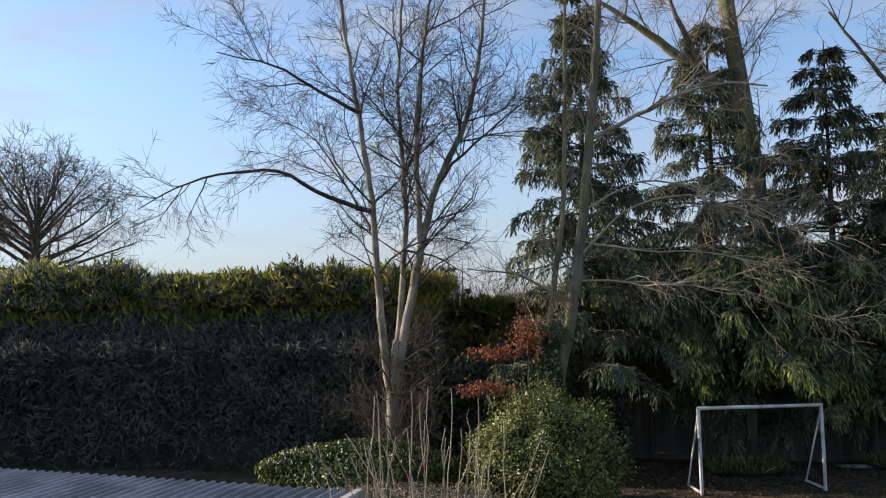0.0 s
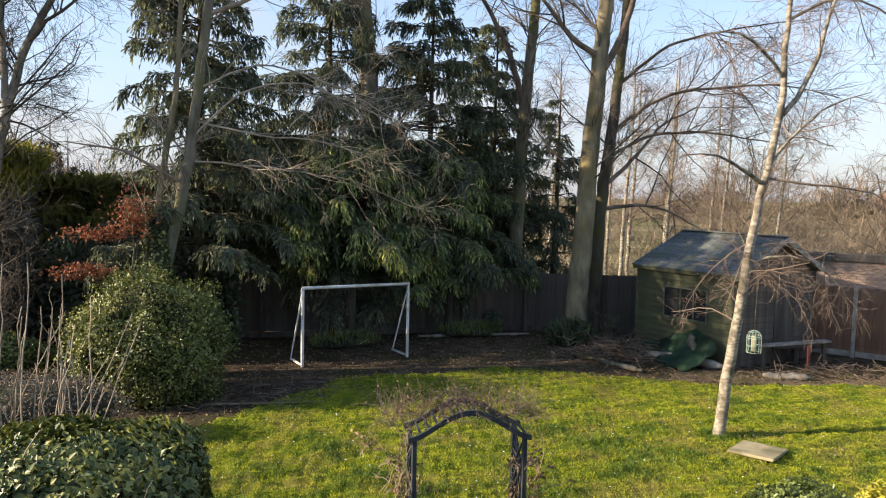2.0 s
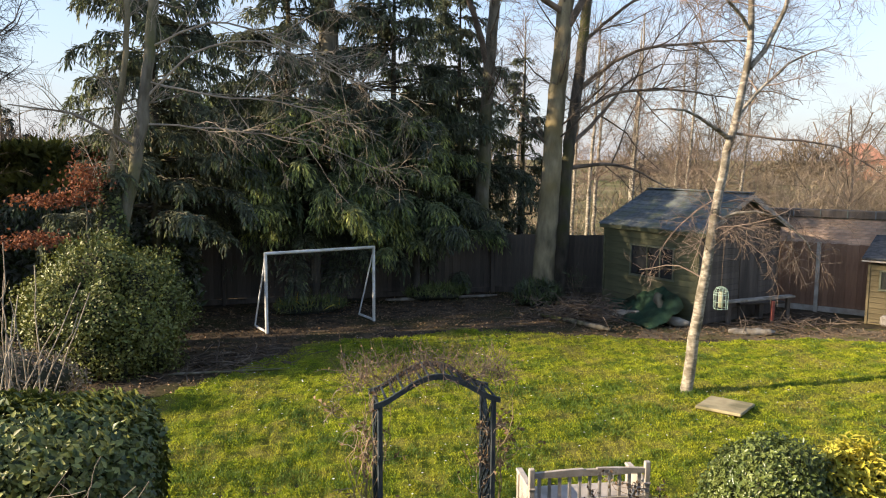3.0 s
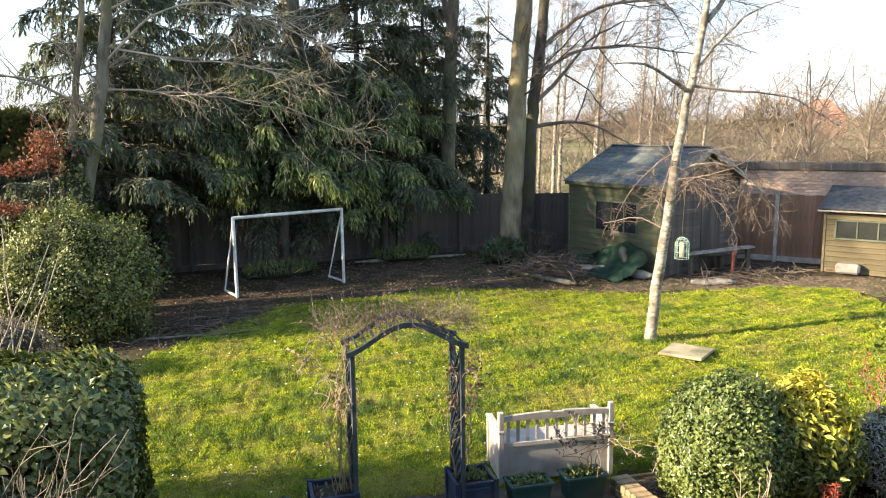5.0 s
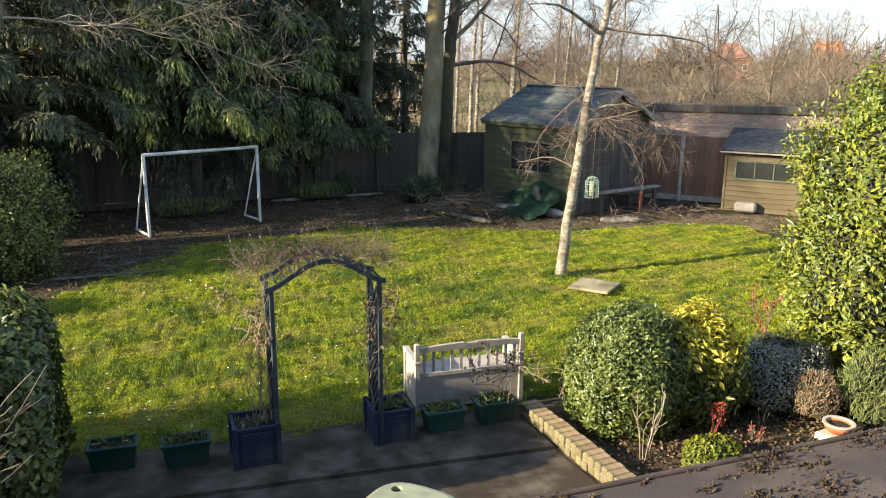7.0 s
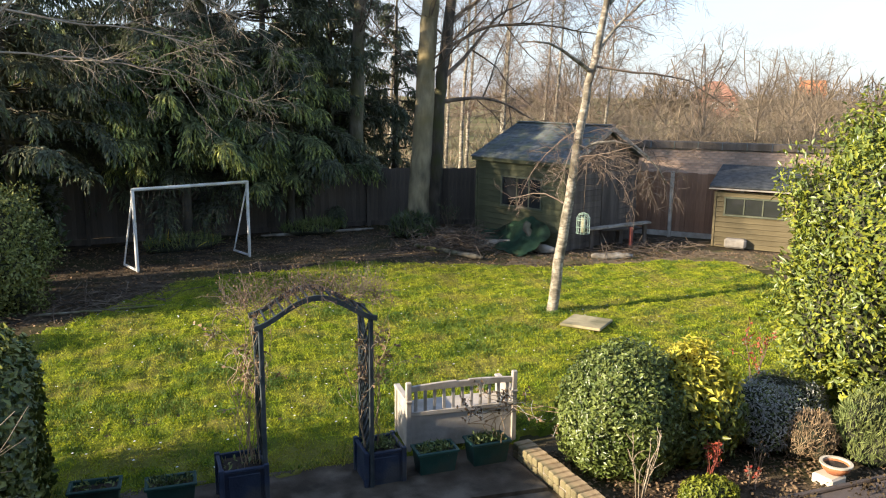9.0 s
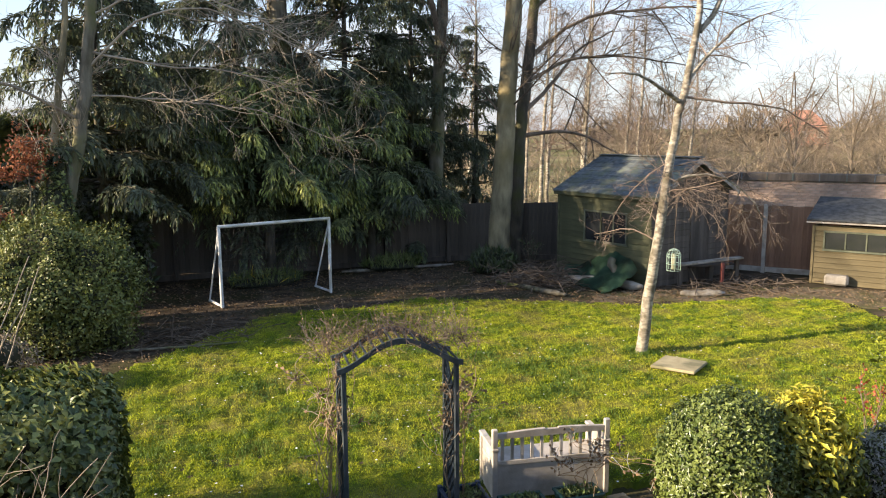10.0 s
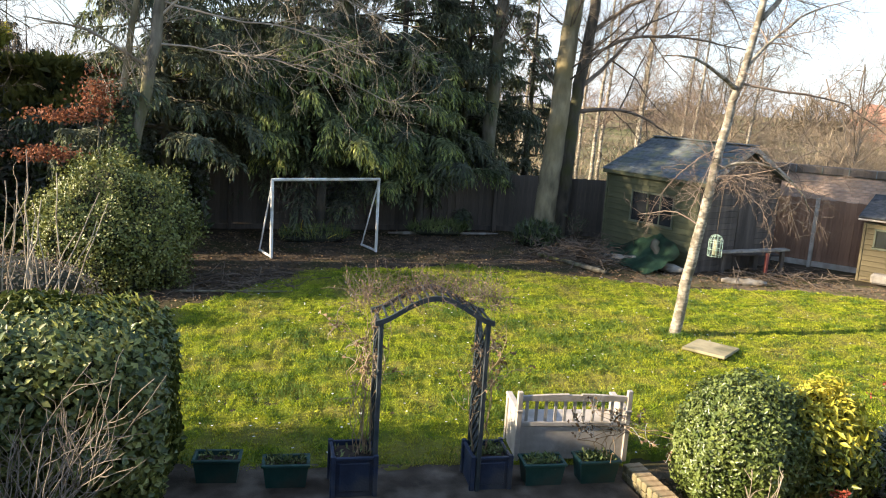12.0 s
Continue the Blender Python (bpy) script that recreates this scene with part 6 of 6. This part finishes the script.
def brick_edging():
    a, b = Vector((5.40, 6.10, 0)), Vector((5.24, 4.10, 0))
    t = thing("brick_edging", at(a.x, a.y, -0.03, math.degrees(math.atan2(b.y - a.y, b.x - a.x))), "low edging of weathered buff bricks round the bed", "edging", kind="structure")
    L = (b - a).length
    n = int(L / 0.105)
    rng = random.Random(5)
    me = None
    for row in (0, 1):
        for i in range(n):
            if me is None:
                o = part("brick", box((0, 0, 0), (0.096, 0.215, 0.085), 0.010), M_BRICK, t)
                me = o.data
            else:
                o = new("brick", me)
                o.parent = t
            o.matrix_basis = pose(0.05 + i * 0.105, rng.uniform(-0.008, 0.008), 0.05 + row * 0.092, rng.uniform(-2, 2), rng.uniform(-2, 2), rng.uniform(-2, 2))
    part("mortar", box((L / 2, 0, 0.085), (L - 0.02, 0.18, 0.15), 0), M_MORTAR, t)


brick_edging()

# ---- beyond the garden ----
def scrub(name, label, spots, n, seed, mat, ln=(0.35, 1.0), wd=0.016, up=0.3):
    """Leafless thicket: each spot (x, y, half width, height) filled with fine shoots."""
    rng = np.random.default_rng(seed)
    P, W, S = [], [], []
    for x, y, r, h in spots:
        k = int(n * r * h / 12)
        d = rng.normal(size=(k, 3))
        d /= np.linalg.norm(d, axis=1)[:, None]
        d[:, 2] = np.abs(d[:, 2])
        s = rng.random(k) ** 0.5
        lump = 1 + lumps(d * 2, x, 1.0, 0.35)
        P.append(np.stack([x + d[:, 0] * r * s * lump, y + d[:, 1] * r * 0.7 * s, d[:, 2] * h * s * lump - 0.1], 1))
        W.append(d * 0.7 + rng.normal(0, 0.55, (k, 3)) + [0, 0, up * 0.6])
        S.append(np.full(k, max(0.6, math.hypot(x, y) / 45)))
    P, W, S = np.concatenate(P), np.concatenate(W), np.concatenate(S)
    l = rng.uniform(*ln, len(P)) * (0.7 + 0.3 * S)
    tagged(part(name, leaves(P, W, rng.normal(size=P.shape), l, wd * S, 0.05), mat, kind="stuff"), label, "scrub")


def thicket(name, label, spots, seed, mat):
    """Leafless bushes: stems fanning from each foot, branching twice into fine shoots."""
    rng = np.random.default_rng(seed)
    w = Wood()
    for x, y, r, h in spots:
        thin = 0.0042 * max(1.0, math.hypot(x, y) / 36)
        for k in range(5):
            a, f = rng.random() * 6.2832, math.sqrt(rng.random())
            tip = np.array([x + r * f * math.cos(a), y + r * f * math.sin(a), h * (1.05 - 0.45 * f) * rng.uniform(0.8, 1.1)])
            foot = np.array([x + rng.normal(0, r * 0.15), y + rng.normal(0, r * 0.15), -0.2])
            mid = foot + (tip - foot) * 0.5 + rng.normal(0, 0.12 * r, 3) + [0, 0, 0.1 * h]
            grow([w], smooth_path([foot, mid, tip], h / 5, rng, 0.05), thin * 3.2, thin, 2, [None, None, (9.0 / h, h * 0.40, 45, 0.02, 0.16, 0.2), (10.0 / h, h * 0.22, 45, 0.0, 0.18, 0.1)], rng, thin)
    tagged(part(name, w.mesh(name), mat, kind="stuff"), label, "scrub")


rng = np.random.default_rng(121)
spots = []
for i in range(120):
    b = radians(rng.uniform(26, 82))
    d = 31 + 62 * rng.random() ** 1.3
    spots.append((d * math.sin(b), d * math.cos(b), rng.uniform(1.6, 3.6) * (0.7 + d / 100), rng.uniform(2.4, 3.9) * (0.8 + d / 130)))
thicket("scrub", "tan leafless winter scrub beyond the garden wall", spots, 127, M_SCRUB)
scrub("scrub_undergrowth", "dense low winter undergrowth below the scrub", [(x, y, r, h * 0.72) for x, y, r, h in spots], 560, 122, M_SCRUB, (0.3, 0.9), 0.014)
spots = []
for i in range(60):
    b = radians(rng.uniform(-32, 90))
    spots.append((150 * math.sin(b), 150 * math.cos(b), rng.uniform(6, 12), rng.uniform(4.5, 7.5)))
scrub("far_woods", "distant brown line of winter woods", spots, 130, 123, M_SCRUB, (0.8, 2.4), 0.03)
spots = [(-9 + rng.normal(0, 5), 62 + rng.normal(0, 4), 4, 7.4) for i in range(9)]
scrub("far_scrub", "brown hillside scrub behind the hedge", spots, 1100, 124, M_TWIG, wd=0.022)
spots = [(-52, 64, 4, 8.5), (-57, 66, 5, 8.5), (-47, 66, 4, 7.5), (-39, 66, 4.5, 9.5), (-36.5, 65, 3.5, 8), (-42, 68, 4, 8)]
scrub("far_scrub", "dark leafless thicket round the far oak", spots, 1100, 125, M_TWIG, wd=0.022)


def spread_tree(name, label, x, y, z0, fork, r, h, seed, spec, bark, twig, n=13, trunk=0.5, thin=0.012):
    rng = np.random.default_rng(seed)
    limbs = [(trunk, trunk * 0.22, [(x, y, z0 - 0.3), (x, y, z0 + fork * 0.5), (x + 0.1, y, z0 + fork), (x + 0.25, y + 0.1, z0 + fork + (h - fork) * 0.55)])]
    for i in range(n):
        a = 6.2832 * (i * 0.382 + rng.random() * 0.15)
        u = (i + rng.random()) / n
        e = 0.28 + 1.1 * u
        d = np.array([math.cos(a) * math.cos(e), math.sin(a) * math.cos(e), math.sin(e)])
        tip = np.array([x, y, z0 + fork * 0.8]) + d * np.array([r, r, h - fork * 0.9]) * rng.uniform(0.85, 1.02)
        s = np.array([x + 0.1 * u, y, z0 + fork * (0.7 + 0.4 * u) + (h - fork) * 0.32 * u])
        mid = s + (tip - s) * 0.5 + rng.normal(0, r * 0.05, 3) + d * [r * 0.08, r * 0.08, 0]
        limbs.append((trunk * (0.34 - 0.14 * u), 0.03, [tuple(s), tuple(mid), tuple(tip)]))
    return bare_tree(name, label, limbs, spec, seed, bark, twig, 1.0, thin)


spread_tree("oak", "distant bare oak with a broad domed crown", -44.6, 60, 3.0, 6.0, 9.6, 15.5, 131, [(1.2, 4.2, 50, 0.05, 0.16, 0.2), (2.4, 2.0, 46, 0.05, 0.2, 0.1), (2.6, 1.1, 44, 0.04, 0.2, 0.1)], M_BARKD, M_TWIGD, 30, 0.62, 0.02)
FAR = [(2.0, 2.4, 50, 0.03, 0.16, 0.2), (3.0, 1.2, 46, 0.02, 0.2, 0.1), (3.0, 0.7, 44, 0.0, 0.2, 0.1)]
for i, (x, y, r, h) in enumerate([(34, 30, 3.6, 8.0), (42, 33, 3.8, 7.6), (52, 36, 4, 8.0), (60, 44, 4.5, 8.5), (31, 36, 3.5, 8.8), (74, 40, 4.5, 9.5), (27, 33, 3.0, 7.0)]):
    spread_tree("far_tree", "bare grey-brown tree in the field beyond the wall", x, y, -0.3, h * 0.25, r, h, 140 + i, FAR, M_SCRUB, M_SCRUB, 11, 0.12, 0.008)
for i, (x, y, h) in enumerate([(17.2, 27.5, 9.5), (18.4, 29.0, 9.0), (19.6, 28.0, 10.0), (16.6, 33.0, 10.5), (21.5, 31.0, 10.0), (23.5, 29.5, 9.0), (20.8, 35.0, 11.0), (25.5, 33.0, 9.5), (27.5, 30.5, 8.0)]):
    bare_tree("field_birch", "slim pale birch in the field beyond the fence", [(0.10, 0.03, [(x, y, -0.1), (x + 0.1, y, h * 0.35), (x + 0.35, y, h * 0.7), (x + 0.4, y, h)])], [(5.4, 1.7, 45, 0.0, 0.16, 0.25), (6.0, 0.9, 45, -0.05, 0.2, 0.1), (5.0, 0.5, 42, -0.08, 0.2, 0.1)], 150 + i, M_BIRCH, M_TWIGR, 1.0, 0.0065)
for i, (x, y, h, r) in enumerate([(-12.2, 72, 9.2, 1.1), (-10.8, 72, 10.1, 1.2), (-9.6, 73, 8.8, 1.0)]):
    conifer("far_conifer", "dark conifer on the skyline", (x, y, 0), h, r, 70, 160 + i, [M_FARTREE], 0.3, 1.6, 0.5)


def far_house(x, y, yaw, w, d, e, r, label, wall, tile, chim=True):
    t = thing("house", at(x, y, 0, yaw), label, "house")
    part("wall", box((0, 0, e / 2), (w, d, e), 0.02), wall, t)
    bm = bmesh.new()
    v = [bm.verts.new(p) for p in ((-w / 2 - 0.3, -d / 2 - 0.3, e), (w / 2 + 0.3, -d / 2 - 0.3, e), (w / 2 + 0.3, d / 2 + 0.3, e), (-w / 2 - 0.3, d / 2 + 0.3, e), (-w / 2 + (0 if chim else d / 2.4), 0, r), (w / 2 - (0 if chim else d / 2.4), 0, r))]
    for q in ((0, 1, 5, 4), (2, 3, 4, 5), (1, 2, 5), (3, 0, 4), (3, 2, 1, 0)):
        bm.faces.new([v[i] for i in q])
    rf = part("roof", bm, tile, t, "tiled pitched roof")
    if chim:
        part("chimney", box((-w / 2 + 0.4, 0, r + 0.3), (0.8, 0.6, 1.6), 0.02), wall, rf)
    for i in range(3):
        wf = part("window", box((-w / 3 + i * w / 3, -d / 2 - 0.03, e * 0.62), (1.1, 0.08, 1.2), 0.01), M_WHITE, t)
        part("pane", box((-w / 3 + i * w / 3, -d / 2 - 0.08, e * 0.62), (0.9, 0.03, 1.0), 0), M_GLASS, wf)


far_house(212.0, 152.0, -55, 7.5, 6.0, 5.0, 9.2, "distant house with an orange tiled roof", M_FARWALL, M_TILE)
far_house(133.0, 118.0, -45, 9.5, 8.0, 3.8, 7.3, "distant house with a dark red hipped roof", M_FARWALL, M_FARWALL, False)
